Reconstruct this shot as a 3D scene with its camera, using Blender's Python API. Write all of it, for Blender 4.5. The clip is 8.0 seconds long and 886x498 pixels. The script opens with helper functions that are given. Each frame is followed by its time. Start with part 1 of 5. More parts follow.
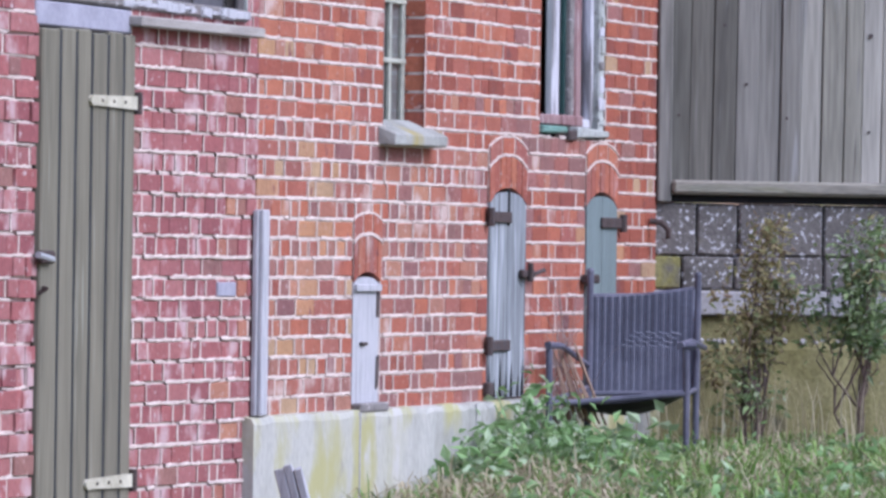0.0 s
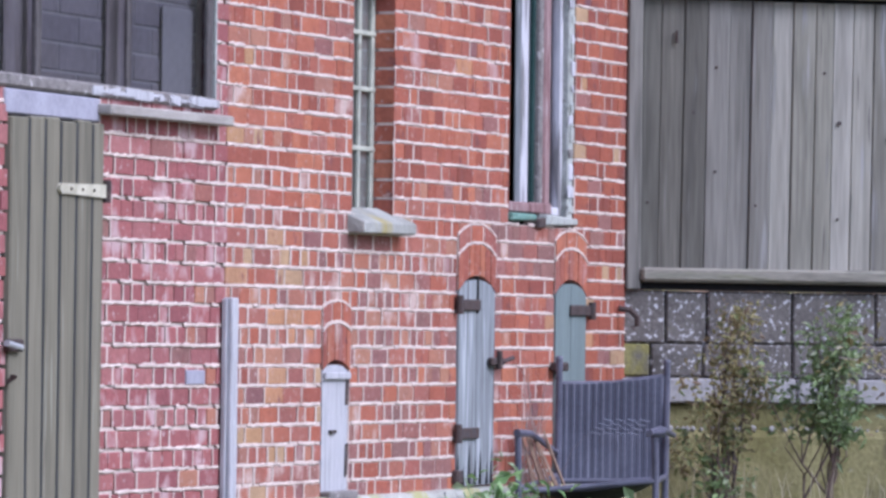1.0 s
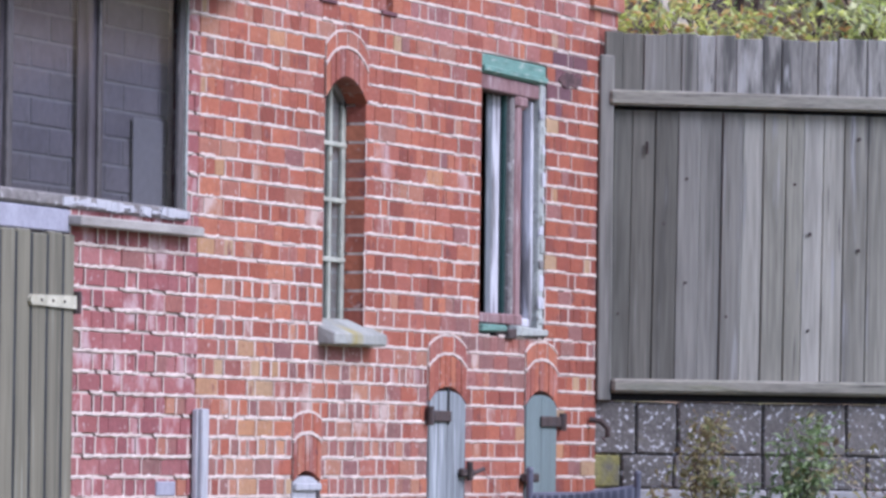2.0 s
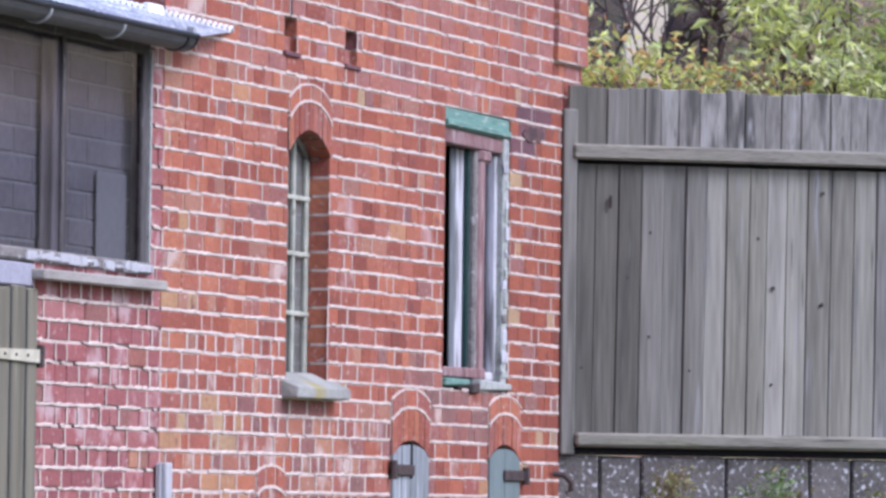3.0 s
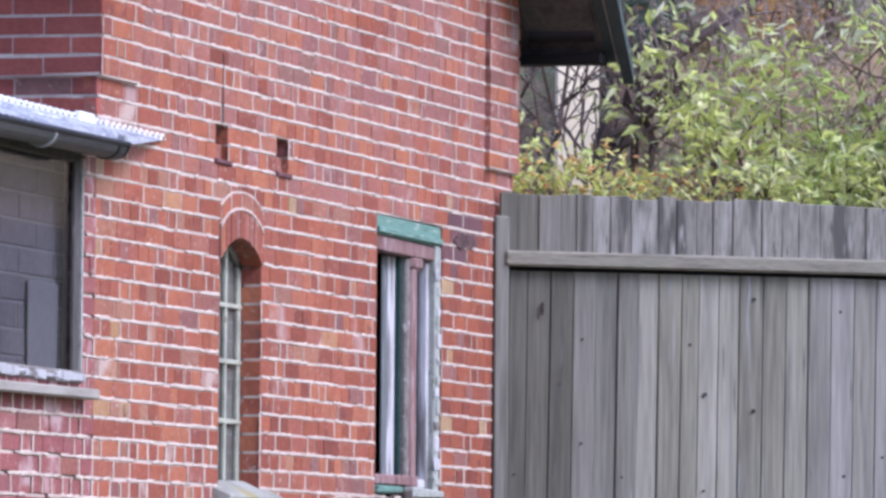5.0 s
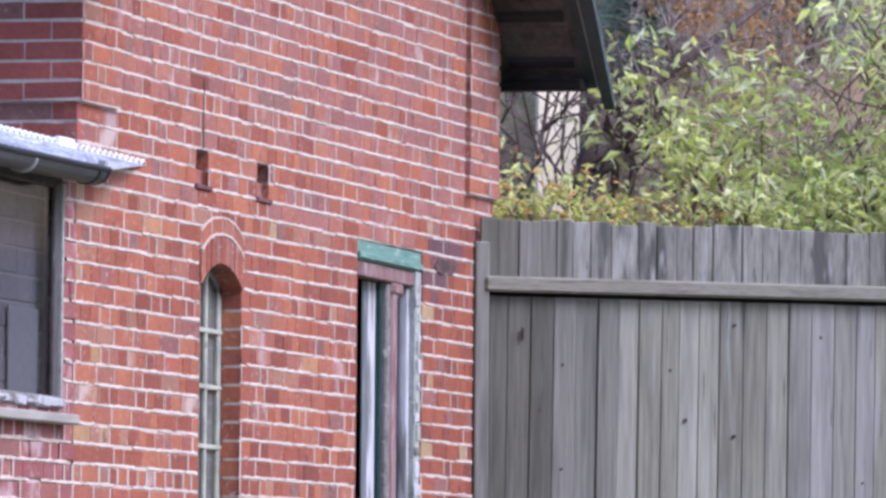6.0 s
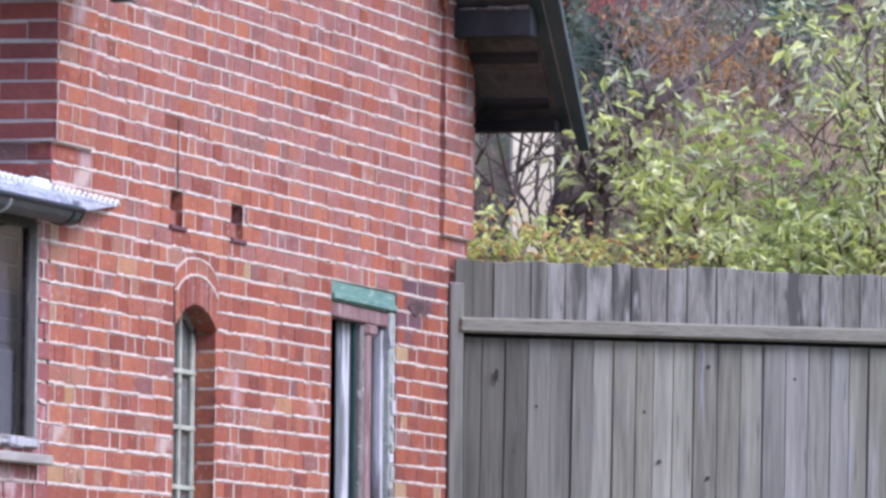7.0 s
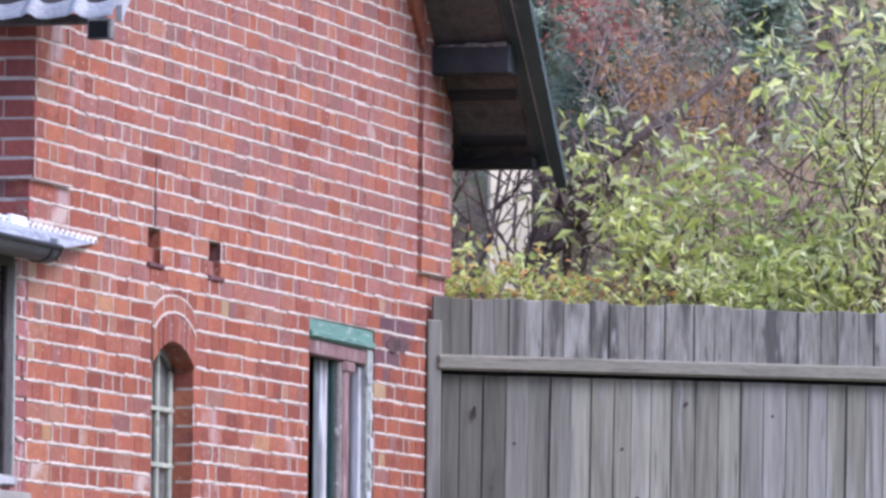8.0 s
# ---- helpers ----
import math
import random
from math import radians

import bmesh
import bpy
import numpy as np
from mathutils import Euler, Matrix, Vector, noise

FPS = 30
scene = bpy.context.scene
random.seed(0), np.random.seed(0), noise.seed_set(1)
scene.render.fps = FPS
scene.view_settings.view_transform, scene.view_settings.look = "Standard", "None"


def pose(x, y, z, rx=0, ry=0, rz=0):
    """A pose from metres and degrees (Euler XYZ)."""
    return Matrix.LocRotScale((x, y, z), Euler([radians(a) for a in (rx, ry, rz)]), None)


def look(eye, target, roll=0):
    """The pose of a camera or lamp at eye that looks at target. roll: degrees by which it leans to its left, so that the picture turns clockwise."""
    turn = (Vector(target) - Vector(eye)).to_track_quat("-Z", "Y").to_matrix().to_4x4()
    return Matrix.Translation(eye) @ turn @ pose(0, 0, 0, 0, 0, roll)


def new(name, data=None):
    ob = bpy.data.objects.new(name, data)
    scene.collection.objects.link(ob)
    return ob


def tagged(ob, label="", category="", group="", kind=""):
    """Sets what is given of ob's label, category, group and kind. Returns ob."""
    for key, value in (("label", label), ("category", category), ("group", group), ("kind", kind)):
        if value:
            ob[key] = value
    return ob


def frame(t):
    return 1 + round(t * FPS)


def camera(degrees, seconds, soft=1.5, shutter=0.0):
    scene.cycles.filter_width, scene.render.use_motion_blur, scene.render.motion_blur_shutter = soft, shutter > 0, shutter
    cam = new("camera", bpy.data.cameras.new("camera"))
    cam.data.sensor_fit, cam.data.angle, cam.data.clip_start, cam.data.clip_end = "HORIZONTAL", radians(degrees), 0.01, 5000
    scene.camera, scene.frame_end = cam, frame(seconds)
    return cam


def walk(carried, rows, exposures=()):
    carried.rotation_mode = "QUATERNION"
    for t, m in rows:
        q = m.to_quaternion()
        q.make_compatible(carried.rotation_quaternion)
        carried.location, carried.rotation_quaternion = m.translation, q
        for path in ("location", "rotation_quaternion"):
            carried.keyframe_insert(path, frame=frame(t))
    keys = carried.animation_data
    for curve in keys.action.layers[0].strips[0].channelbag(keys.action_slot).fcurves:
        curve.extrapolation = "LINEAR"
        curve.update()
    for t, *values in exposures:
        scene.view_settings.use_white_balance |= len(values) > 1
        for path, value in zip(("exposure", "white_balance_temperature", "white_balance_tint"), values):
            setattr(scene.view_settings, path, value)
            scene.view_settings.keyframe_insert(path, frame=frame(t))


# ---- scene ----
# camera: one standpoint, a long lens, tilting up and panning
EYE = (-23.04, -7.71, 1.2)
cam = camera(7.937, 8.0, soft=2.95)
ROWS = [(0.0, 16.850, 0.012, 0.811),
        (0.5, 16.733, 0.452, 0.729),
        (1.0, 16.581, 0.803, 0.735),
        (1.5, 16.473, 1.383, 0.731),
        (3.0, 16.007, 2.291, 0.751),
        (3.5, 15.855, 2.583, 0.751),
        (4.0, 15.687, 2.881, 0.745),
        (4.5, 15.489, 3.088, 0.592),
        (6.0, 15.230, 3.490, 0.541),
        (6.5, 15.112, 3.660, 0.670),
        (7.0, 15.002, 3.861, 0.611),
        (7.5, 14.923, 4.029, 0.667),
        (8.0, 14.805, 4.197, 0.573)]
walk(cam, [(t, pose(*EYE, 90 + pitch, 0, yaw - 90) @ pose(0, 0, 0, 0, 0, roll)) for t, yaw, pitch, roll in ROWS],
     exposures=[(0.0, 0.55, 5130, 16), (1.5, 0.55, 5130, 16), (3.5, 0.60, 5240, 16), (8.0, 0.63, 5240, 16)])

# ---- light: a bright overcast day ----
world = bpy.data.worlds.new("world")
scene.world = world
world.use_nodes = True
wn, wl = world.node_tree.nodes, world.node_tree.links
sky = wn.new("ShaderNodeTexSky")
sky.sky_type, sky.sun_disc = 'NISHITA', False
sky.sun_elevation, sky.sun_rotation = radians(48), radians(175)
sky.dust_density, sky.air_density = 4.0, 1.0
wn["Background"].inputs["Strength"].default_value = 0.15
wl.new(sky.outputs[0], wn["Background"].inputs["Color"])
sun = new("sun", bpy.data.lights.new("sun", 'SUN'))
sun.data.energy, sun.data.angle, sun.data.color = 1.5, radians(25), (1.0, 0.96, 0.92)
sun.matrix_world = look((-5, -18, 20), (2, 0, 1))

rng = random.Random(7)


# ---- materials ----
def mat(name, cols, rough=0.85, fine=70.0, coarse=3.0, amount=0.35, bump=0.25, rnd=None, stain=None, stain_at=0.6,
        stain_scale=2.0, metal=0.0, stretch=(1, 1, 1), translucent=0.0, bump_scale=None):
    """Node material: colour from a ramp (noise or random per piece), fine and coarse variation, relief, optional stains."""
    m = bpy.data.materials.new(name)
    m.use_nodes = True
    n, l = m.node_tree.nodes, m.node_tree.links
    bsdf = n["Principled BSDF"]
    geo = n.new("ShaderNodeNewGeometry")
    mp = n.new("ShaderNodeMapping")
    mp.inputs["Scale"].default_value = stretch
    l.new(geo.outputs["Position"], mp.inputs["Vector"])

    def noise_node(scale, detail=4.0):
        t = n.new("ShaderNodeTexNoise")
        t.inputs["Scale"].default_value, t.inputs["Detail"].default_value = scale, detail
        l.new(mp.outputs[0], t.inputs["Vector"])
        return t.outputs["Fac"]

    f1, f2 = noise_node(fine), noise_node(coarse)
    ramp = n.new("ShaderNodeValToRGB")
    while len(ramp.color_ramp.elements) < len(cols):
        ramp.color_ramp.elements.new(0.5)
    for i, c in enumerate(cols):
        e = ramp.color_ramp.elements[i]
        e.position, e.color = (i / max(1, len(cols) - 1)), (*c, 1)
    if rnd == "object":
        l.new(n.new("ShaderNodeObjectInfo").outputs["Random"], ramp.inputs[0])
    elif rnd == "island":
        l.new(geo.outputs["Random Per Island"], ramp.inputs[0])
    else:
        mr = n.new("ShaderNodeMapRange")
        mr.inputs[1].default_value, mr.inputs[2].default_value = 0.3, 0.7
        l.new(f2, mr.inputs[0])
        l.new(mr.outputs[0], ramp.inputs[0])
    add = n.new("ShaderNodeMath")
    add.operation = 'ADD'
    l.new(f1, add.inputs[0])
    l.new(f2, add.inputs[1])
    mr2 = n.new("ShaderNodeMapRange")
    mr2.inputs[1].default_value, mr2.inputs[2].default_value = 0.65, 1.35
    mr2.inputs[3].default_value, mr2.inputs[4].default_value = 1 - amount, 1 + amount
    l.new(add.outputs[0], mr2.inputs[0])
    mul = n.new("ShaderNodeVectorMath")
    mul.operation = 'SCALE'
    l.new(ramp.outputs[0], mul.inputs[0])
    l.new(mr2.outputs[0], mul.inputs["Scale"])
    col = mul.outputs[0]
    for k, (sc, at, ss) in enumerate(stain if isinstance(stain, list) else ([(stain, stain_at, stain_scale)] if stain else [])):
        s = noise_node(ss, 6.0)
        sr = n.new("ShaderNodeMapRange")
        sr.inputs[1].default_value, sr.inputs[2].default_value = at, at + 0.1
        l.new(s, sr.inputs[0])
        mx = n.new("ShaderNodeMix")
        mx.data_type = 'RGBA'
        l.new(sr.outputs[0], mx.inputs[0])
        l.new(col, mx.inputs[6])
        mx.inputs[7].default_value = (*sc, 1)
        col = mx.outputs[2]
    l.new(col, bsdf.inputs["Base Color"])
    bsdf.inputs["Roughness"].default_value, bsdf.inputs["Metallic"].default_value = rough, metal
    bsdf.inputs["Specular IOR Level"].default_value = 0.3
    if bump:
        b = n.new("ShaderNodeBump")
        b.inputs["Strength"].default_value, b.inputs["Distance"].default_value = bump, 0.01
        l.new(f1 if bump_scale is None else noise_node(bump_scale), b.inputs["Height"])
        l.new(b.outputs[0], bsdf.inputs["Normal"])
    if translucent:
        tr = n.new("ShaderNodeBsdfTranslucent")
        l.new(col, tr.inputs[0])
        mixs = n.new("ShaderNodeMixShader")
        mixs.inputs[0].default_value = translucent
        l.new(bsdf.outputs[0], mixs.inputs[1])
        l.new(tr.outputs[0], mixs.inputs[2])
        l.new(mixs.outputs[0], n["Material Output"].inputs[0])
    return m


def glass_mat(name, tint, rough=0.05):
    m = bpy.data.materials.new(name)
    m.use_nodes = True
    n, l = m.node_tree.nodes, m.node_tree.links
    gl, tr, mx, fr = n.new("ShaderNodeBsdfGlossy"), n.new("ShaderNodeBsdfTransparent"), n.new("ShaderNodeMixShader"), n.new("ShaderNodeFresnel")
    fr.inputs[0].default_value = 1.45
    gl.inputs["Roughness"].default_value = rough
    tr.inputs[0].default_value = (*tint, 1)
    l.new(fr.outputs[0], mx.inputs[0])
    l.new(tr.outputs[0], mx.inputs[1])
    l.new(gl.outputs[0], mx.inputs[2])
    l.new(mx.outputs[0], n["Material Output"].inputs[0])
    return m


BLOOM = [((0.19, 0.07, 0.064), 0.60, 13.0), ((0.44, 0.30, 0.29), 0.62, 2.3), ((0.42, 0.27, 0.24), 0.61, 30.0)]
ORANGE = [(0.23, 0.070, 0.050), (0.285, 0.086, 0.056), (0.335, 0.105, 0.062), (0.375, 0.135, 0.075), (0.29, 0.095, 0.068), (0.36, 0.118, 0.066)]
FADED = [(0.28, 0.118, 0.102), (0.315, 0.130, 0.106), (0.25, 0.106, 0.100), (0.335, 0.126, 0.090), (0.285, 0.122, 0.115), (0.36, 0.138, 0.086), (0.30, 0.112, 0.088)]
DEEP = [(0.19, 0.056, 0.040), (0.26, 0.074, 0.046), (0.30, 0.092, 0.052), (0.22, 0.064, 0.048)]
PINK = [(0.244, 0.086, 0.087), (0.298, 0.101, 0.099), (0.217, 0.07, 0.075), (0.333, 0.139, 0.134), (0.271, 0.091, 0.087)]
MIXED = [(0.237, 0.086, 0.073), (0.314, 0.117, 0.085), (0.19, 0.086, 0.085), (0.361, 0.171, 0.107), (0.275, 0.091, 0.073), (0.342, 0.139, 0.085)]
PLUM = [(0.216, 0.105, 0.095), (0.27, 0.115, 0.1), (0.194, 0.1, 0.09), (0.248, 0.12, 0.1)]
YELLOW = [(0.36, 0.21, 0.11), (0.40, 0.19, 0.10), (0.34, 0.22, 0.13), (0.40, 0.26, 0.15)]
FRONT = [(0.291, 0.082, 0.066), (0.367, 0.101, 0.076), (0.26, 0.077, 0.066), (0.414, 0.118, 0.081)]
DARKEDGE = [(0.114, 0.056, 0.069), (0.152, 0.068, 0.076), (0.104, 0.062, 0.076)]


def brick_mats(tag, rnd):
    return {k: mat("brick_" + k + tag, c, 0.9, 45, 5, 0.22, 0.35, rnd, stain=s) for k, c, s in (
        ("orange", ORANGE, BLOOM), ("faded", FADED, [((0.21, 0.09, 0.088), 0.60, 13.0), ((0.40, 0.26, 0.25), 0.60, 4.0), ((0.42, 0.27, 0.25), 0.60, 30.0)]), ("deep", DEEP, [((0.16, 0.058, 0.052), 0.58, 13.0), ((0.40, 0.22, 0.17), 0.64, 24.0)]), ("pink", PINK, [((0.44, 0.30, 0.30), 0.545, 5.0), ((0.50, 0.40, 0.40), 0.62, 28.0)]), ("mixed", MIXED, [((0.48, 0.35, 0.31), 0.58, 4.0), ((0.46, 0.34, 0.31), 0.60, 30.0)]), ("plum", PLUM, BLOOM),
        ("yellow", YELLOW, BLOOM), ("dark", DARKEDGE, None), ("front", FRONT, None))}


BM_J, BM_O = brick_mats("", "island"), brick_mats("_single", "object")
M_mortar = mat("lime_mortar", [(0.510, 0.409, 0.363), (0.607, 0.502, 0.451), (0.418, 0.320, 0.277)], 0.95, 60, 6, 0.18, 0.5, stain=[((0.38, 0.285, 0.26), 0.62, 5.0)])
M_concrete = mat("plinth_render", [(0.32, 0.31, 0.27), (0.42, 0.405, 0.37), (0.36, 0.345, 0.28)], 0.95, 40, 2, 0.18, 0.3,
                 stain=[((0.37, 0.345, 0.17), 0.50, 2.6), ((0.35, 0.32, 0.10), 0.60, 5.0), ((0.46, 0.44, 0.41), 0.58, 5.0), ((0.25, 0.24, 0.21), 0.64, 9.0)], stretch=(1, 1, 0.6))
M_fence = mat("weathered_board", [(0.188, 0.173, 0.146), (0.270, 0.252, 0.211), (0.221, 0.205, 0.167), (0.331, 0.307, 0.270), (0.237, 0.219, 0.194), (0.298, 0.276, 0.264), (0.199, 0.186, 0.163)], 0.9, 9, 2.2, 0.32, 0.35, "object",
              stretch=(6, 6, 0.35), stain=[((0.12, 0.112, 0.105), 0.60, 2.0), ((0.34, 0.325, 0.33), 0.61, 4.0), ((0.11, 0.10, 0.09), 0.64, 8.0)])
# two darker board tones for the house end of the fence
M_fence_brown = mat("dark_brown_board", [(0.115, 0.106, 0.090), (0.145, 0.134, 0.115), (0.130, 0.119, 0.100)], 0.9, 9, 2.2, 0.32, 0.35, "object",
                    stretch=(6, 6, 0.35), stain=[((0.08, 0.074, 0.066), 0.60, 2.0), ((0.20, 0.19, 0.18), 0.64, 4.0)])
M_fence_dull = mat("dark_dull_board", [(0.165, 0.153, 0.134), (0.195, 0.181, 0.160), (0.215, 0.20, 0.18), (0.178, 0.165, 0.145)], 0.9, 9, 2.2, 0.32, 0.35, "object",
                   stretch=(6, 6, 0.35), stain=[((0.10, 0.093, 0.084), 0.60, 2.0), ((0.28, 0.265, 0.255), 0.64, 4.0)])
M_topboard = mat("stained_top_board", [(0.180, 0.168, 0.146), (0.266, 0.247, 0.224), (0.223, 0.206, 0.188), (0.309, 0.290, 0.272)], 0.9, 14, 4, 0.4, 0.35, "object",
                 stretch=(5, 5, 0.8), stain=[((0.10, 0.094, 0.088), 0.54, 2.4), ((0.34, 0.325, 0.32), 0.60, 4.0), ((0.08, 0.075, 0.07), 0.62, 7.0)])
M_rail = mat("weathered_rail", [(0.192, 0.174, 0.144), (0.272, 0.247, 0.207), (0.186, 0.179, 0.140)], 0.9, 40, 4, 0.3, 0.4, stretch=(0.5, 0.5, 5), stain=[((0.20, 0.20, 0.10), 0.64, 3.0), ((0.09, 0.082, 0.074), 0.62, 6.0)])
M_door = mat("olive_door_paint", [(0.150, 0.134, 0.098), (0.183, 0.164, 0.120), (0.164, 0.147, 0.106)], 0.75, 10, 2, 0.28, 0.2, "object", stretch=(6, 6, 0.35), stain=[((0.10, 0.09, 0.068), 0.62, 2.5), ((0.26, 0.245, 0.19), 0.62, 5.0)])
M_hinge = mat("cream_painted_iron", [(0.44, 0.40, 0.30), (0.52, 0.48, 0.38)], 0.7, 90, 12, 0.25, 0.3, stain=[((0.22, 0.17, 0.11), 0.66, 20.0)])
M_iron = mat("rusty_iron", [(0.045, 0.035, 0.035), (0.075, 0.05, 0.045), (0.05, 0.045, 0.05)], 0.75, 120, 20, 0.35, 0.4)
M_soot = mat("soot_crust", [(0.055, 0.036, 0.040), (0.095, 0.055, 0.056), (0.13, 0.070, 0.066)], 0.95, 60, 14, 0.35, 0.5)
M_hatch = mat("bleached_hatch_board", [(0.17, 0.18, 0.195), (0.25, 0.26, 0.275), (0.15, 0.158, 0.17)], 0.9, 8, 3, 0.4, 0.35, "object", stretch=(12, 12, 0.7), stain=[((0.11, 0.11, 0.115), 0.56, 2.0), ((0.44, 0.45, 0.48), 0.58, 3.0)])
M_hatch_green = mat("green_grey_hatch_board", [(0.135, 0.168, 0.168), (0.17, 0.205, 0.205), (0.15, 0.182, 0.184)], 0.85, 50, 6, 0.2, 0.25, "object", stretch=(7, 7, 0.4), stain=[((0.30, 0.33, 0.335), 0.61, 3.0)])
M_white_board = mat("pale_board", [(0.36, 0.35, 0.375), (0.46, 0.445, 0.47), (0.31, 0.30, 0.32)], 0.85, 60, 6, 0.2, 0.25, stretch=(7, 7, 0.4), stain=[((0.28, 0.26, 0.27), 0.56, 2.6)])
M_peel = mat("peeling_white_paint", [(0.46, 0.44, 0.47), (0.54, 0.52, 0.56), (0.38, 0.36, 0.39)], 0.8, 20, 4, 0.2, 0.3, stretch=(6, 6, 0.7), stain=[((0.20, 0.185, 0.19), 0.52, 3.0)])
M_green = mat("faded_green_paint", [(0.12, 0.22, 0.185), (0.16, 0.27, 0.23), (0.13, 0.24, 0.20)], 0.75, 60, 8, 0.2, 0.3, stretch=(0.6, 1, 5), stain=[((0.33, 0.38, 0.34), 0.56, 12.0), ((0.22, 0.20, 0.17), 0.66, 18.0)])
M_dkgreen = mat("dark_green_paint", [(0.013, 0.042, 0.039), (0.023, 0.054, 0.049)], 0.6, 60, 8, 0.2, 0.2)
M_oxred = mat("oxide_red_paint", [(0.17, 0.085, 0.085), (0.23, 0.13, 0.13), (0.28, 0.19, 0.19)], 0.8, 60, 8, 0.25, 0.3, stretch=(3, 3, 0.6), stain=[((0.36, 0.28, 0.28), 0.6, 9.0)])
M_oldframe = mat("grey_flaking_frame", [(0.153, 0.135, 0.131), (0.23, 0.206, 0.198), (0.122, 0.105, 0.101)], 0.9, 60, 9, 0.3, 0.4, stretch=(2, 2, 2), stain=[((0.50, 0.47, 0.46), 0.60, 10.0)])
M_rotpost = mat("rotten_brown_post", [(0.068, 0.059, 0.059), (0.108, 0.095, 0.095), (0.054, 0.046, 0.046)], 0.9, 60, 9, 0.3, 0.4, stretch=(5, 5, 0.8), stain=[((0.34, 0.31, 0.30), 0.62, 6.0)])
M_flake = mat("flaking_pale_green_paint", [(0.30, 0.31, 0.28), (0.40, 0.40, 0.38), (0.24, 0.24, 0.21)], 0.9, 60, 9, 0.25, 0.4, stretch=(2, 2, 1), stain=[((0.16, 0.14, 0.12), 0.60, 12.0), ((0.52, 0.52, 0.50), 0.60, 16.0)])
# grey of the board added behind the arched window's glass
M_pane_backing = mat("pane_backing_grey", [(0.263, 0.268, 0.248), (0.312, 0.319, 0.299), (0.213, 0.210, 0.192)], 0.95, 40, 5, 0.2, 0.2, stain=[((0.25, 0.23, 0.22), 0.62, 7.0)])
M_archframe = mat("pale_green_iron_frame", [(0.350, 0.345, 0.290), (0.448, 0.442, 0.370)], 0.7, 80, 9, 0.2, 0.2, stain=[((0.22, 0.19, 0.14), 0.68, 9.0)])
M_sill = mat("mossy_sill_stone", [(0.279, 0.271, 0.246), (0.344, 0.336, 0.312)], 0.95, 50, 5, 0.2, 0.4, stain=[((0.33, 0.27, 0.10), 0.57, 3.0)])
M_sillboard = mat("grey_sill_board", [(0.289, 0.255, 0.23), (0.357, 0.323, 0.297)], 0.85, 50, 5, 0.2, 0.2, stretch=(0.6, 1, 4))
M_lintel = mat("lilac_grey_stone", [(0.295, 0.283, 0.336), (0.344, 0.328, 0.386)], 0.9, 50, 5, 0.15, 0.25)
# dimmed colours of the layers added behind the lean-to window's glass
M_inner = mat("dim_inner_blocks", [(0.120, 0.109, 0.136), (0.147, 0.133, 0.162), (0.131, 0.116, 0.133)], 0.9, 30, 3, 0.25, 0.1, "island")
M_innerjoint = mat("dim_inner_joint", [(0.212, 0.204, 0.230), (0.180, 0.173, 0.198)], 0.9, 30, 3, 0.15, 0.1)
M_curtain = mat("dark_inner_boards", [(0.090, 0.072, 0.081), (0.132, 0.110, 0.120), (0.180, 0.162, 0.183)], 0.95, 30, 3, 0.3, 0.1, stretch=(3, 3, 0.6))
# near-black standing in for shade in gaps, hollows, openings and under the eave
M_shade = mat("near_black_shade", [(0.008, 0.008, 0.009), (0.012, 0.011, 0.012)], 0.95, 30, 3, 0.2, 0)
M_gutter = mat("grey_gutter", [(0.075, 0.072, 0.078), (0.105, 0.10, 0.105)], 0.55, 60, 5, 0.2, 0.05, stretch=(0.4, 1, 1))
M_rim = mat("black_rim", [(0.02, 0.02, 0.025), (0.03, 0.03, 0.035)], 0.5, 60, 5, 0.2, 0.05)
M_bracket = mat("galvanised_bracket", [(0.32, 0.32, 0.33), (0.38, 0.38, 0.39)], 0.5, 60, 5, 0.15, 0.05)
M_sheet = mat("grey_corrugated_sheet", [(0.30, 0.31, 0.36), (0.48, 0.49, 0.55), (0.20, 0.21, 0.27), (0.62, 0.62, 0.66)], 0.45, 60, 7, 0.2, 0.05, stretch=(0.35, 3, 3))
M_whitesheet = mat("white_corrugated_edge", [(0.80, 0.79, 0.80), (0.86, 0.85, 0.86)], 0.6, 60, 5, 0.08, 0.05)
M_barge = mat("black_green_barge_paint", [(0.050, 0.068, 0.072), (0.070, 0.090, 0.094)], 0.7, 60, 5, 0.2, 0.15, stain=[((0.14, 0.15, 0.15), 0.68, 9.0)])
M_purlin = mat("black_purlin_paint", [(0.030, 0.032, 0.040), (0.045, 0.047, 0.055)], 0.65, 60, 5, 0.25, 0.15, stain=[((0.11, 0.11, 0.115), 0.68, 12.0)])
M_soffit = mat("dark_brown_soffit", [(0.078, 0.067, 0.067), (0.118, 0.102, 0.098), (0.059, 0.052, 0.053)], 0.9, 40, 6, 0.3, 0.3)
M_tile = mat("grey_concrete_tile", [(0.386, 0.364, 0.383), (0.5, 0.475, 0.505), (0.443, 0.419, 0.451)], 0.85, 60, 6, 0.25, 0.3, "object", stain=[((0.18, 0.18, 0.17), 0.66, 8.0)])
M_block = mat("grey_concrete_block", [(0.125, 0.112, 0.104), (0.175, 0.156, 0.144), (0.145, 0.128, 0.118), (0.195, 0.172, 0.162)], 0.95, 50, 6, 0.35, 0.5, "object",
              stain=[((0.24, 0.22, 0.07), 0.66, 2.6), ((0.075, 0.066, 0.06), 0.60, 5.0), ((0.58, 0.56, 0.58), 0.565, 42.0)])
M_mossblock = mat("moss_yellowed_block", [(0.20, 0.175, 0.06), (0.25, 0.225, 0.085), (0.155, 0.14, 0.075)], 0.95, 50, 6, 0.3, 0.5, stain=[((0.14, 0.125, 0.11), 0.58, 5.0)])
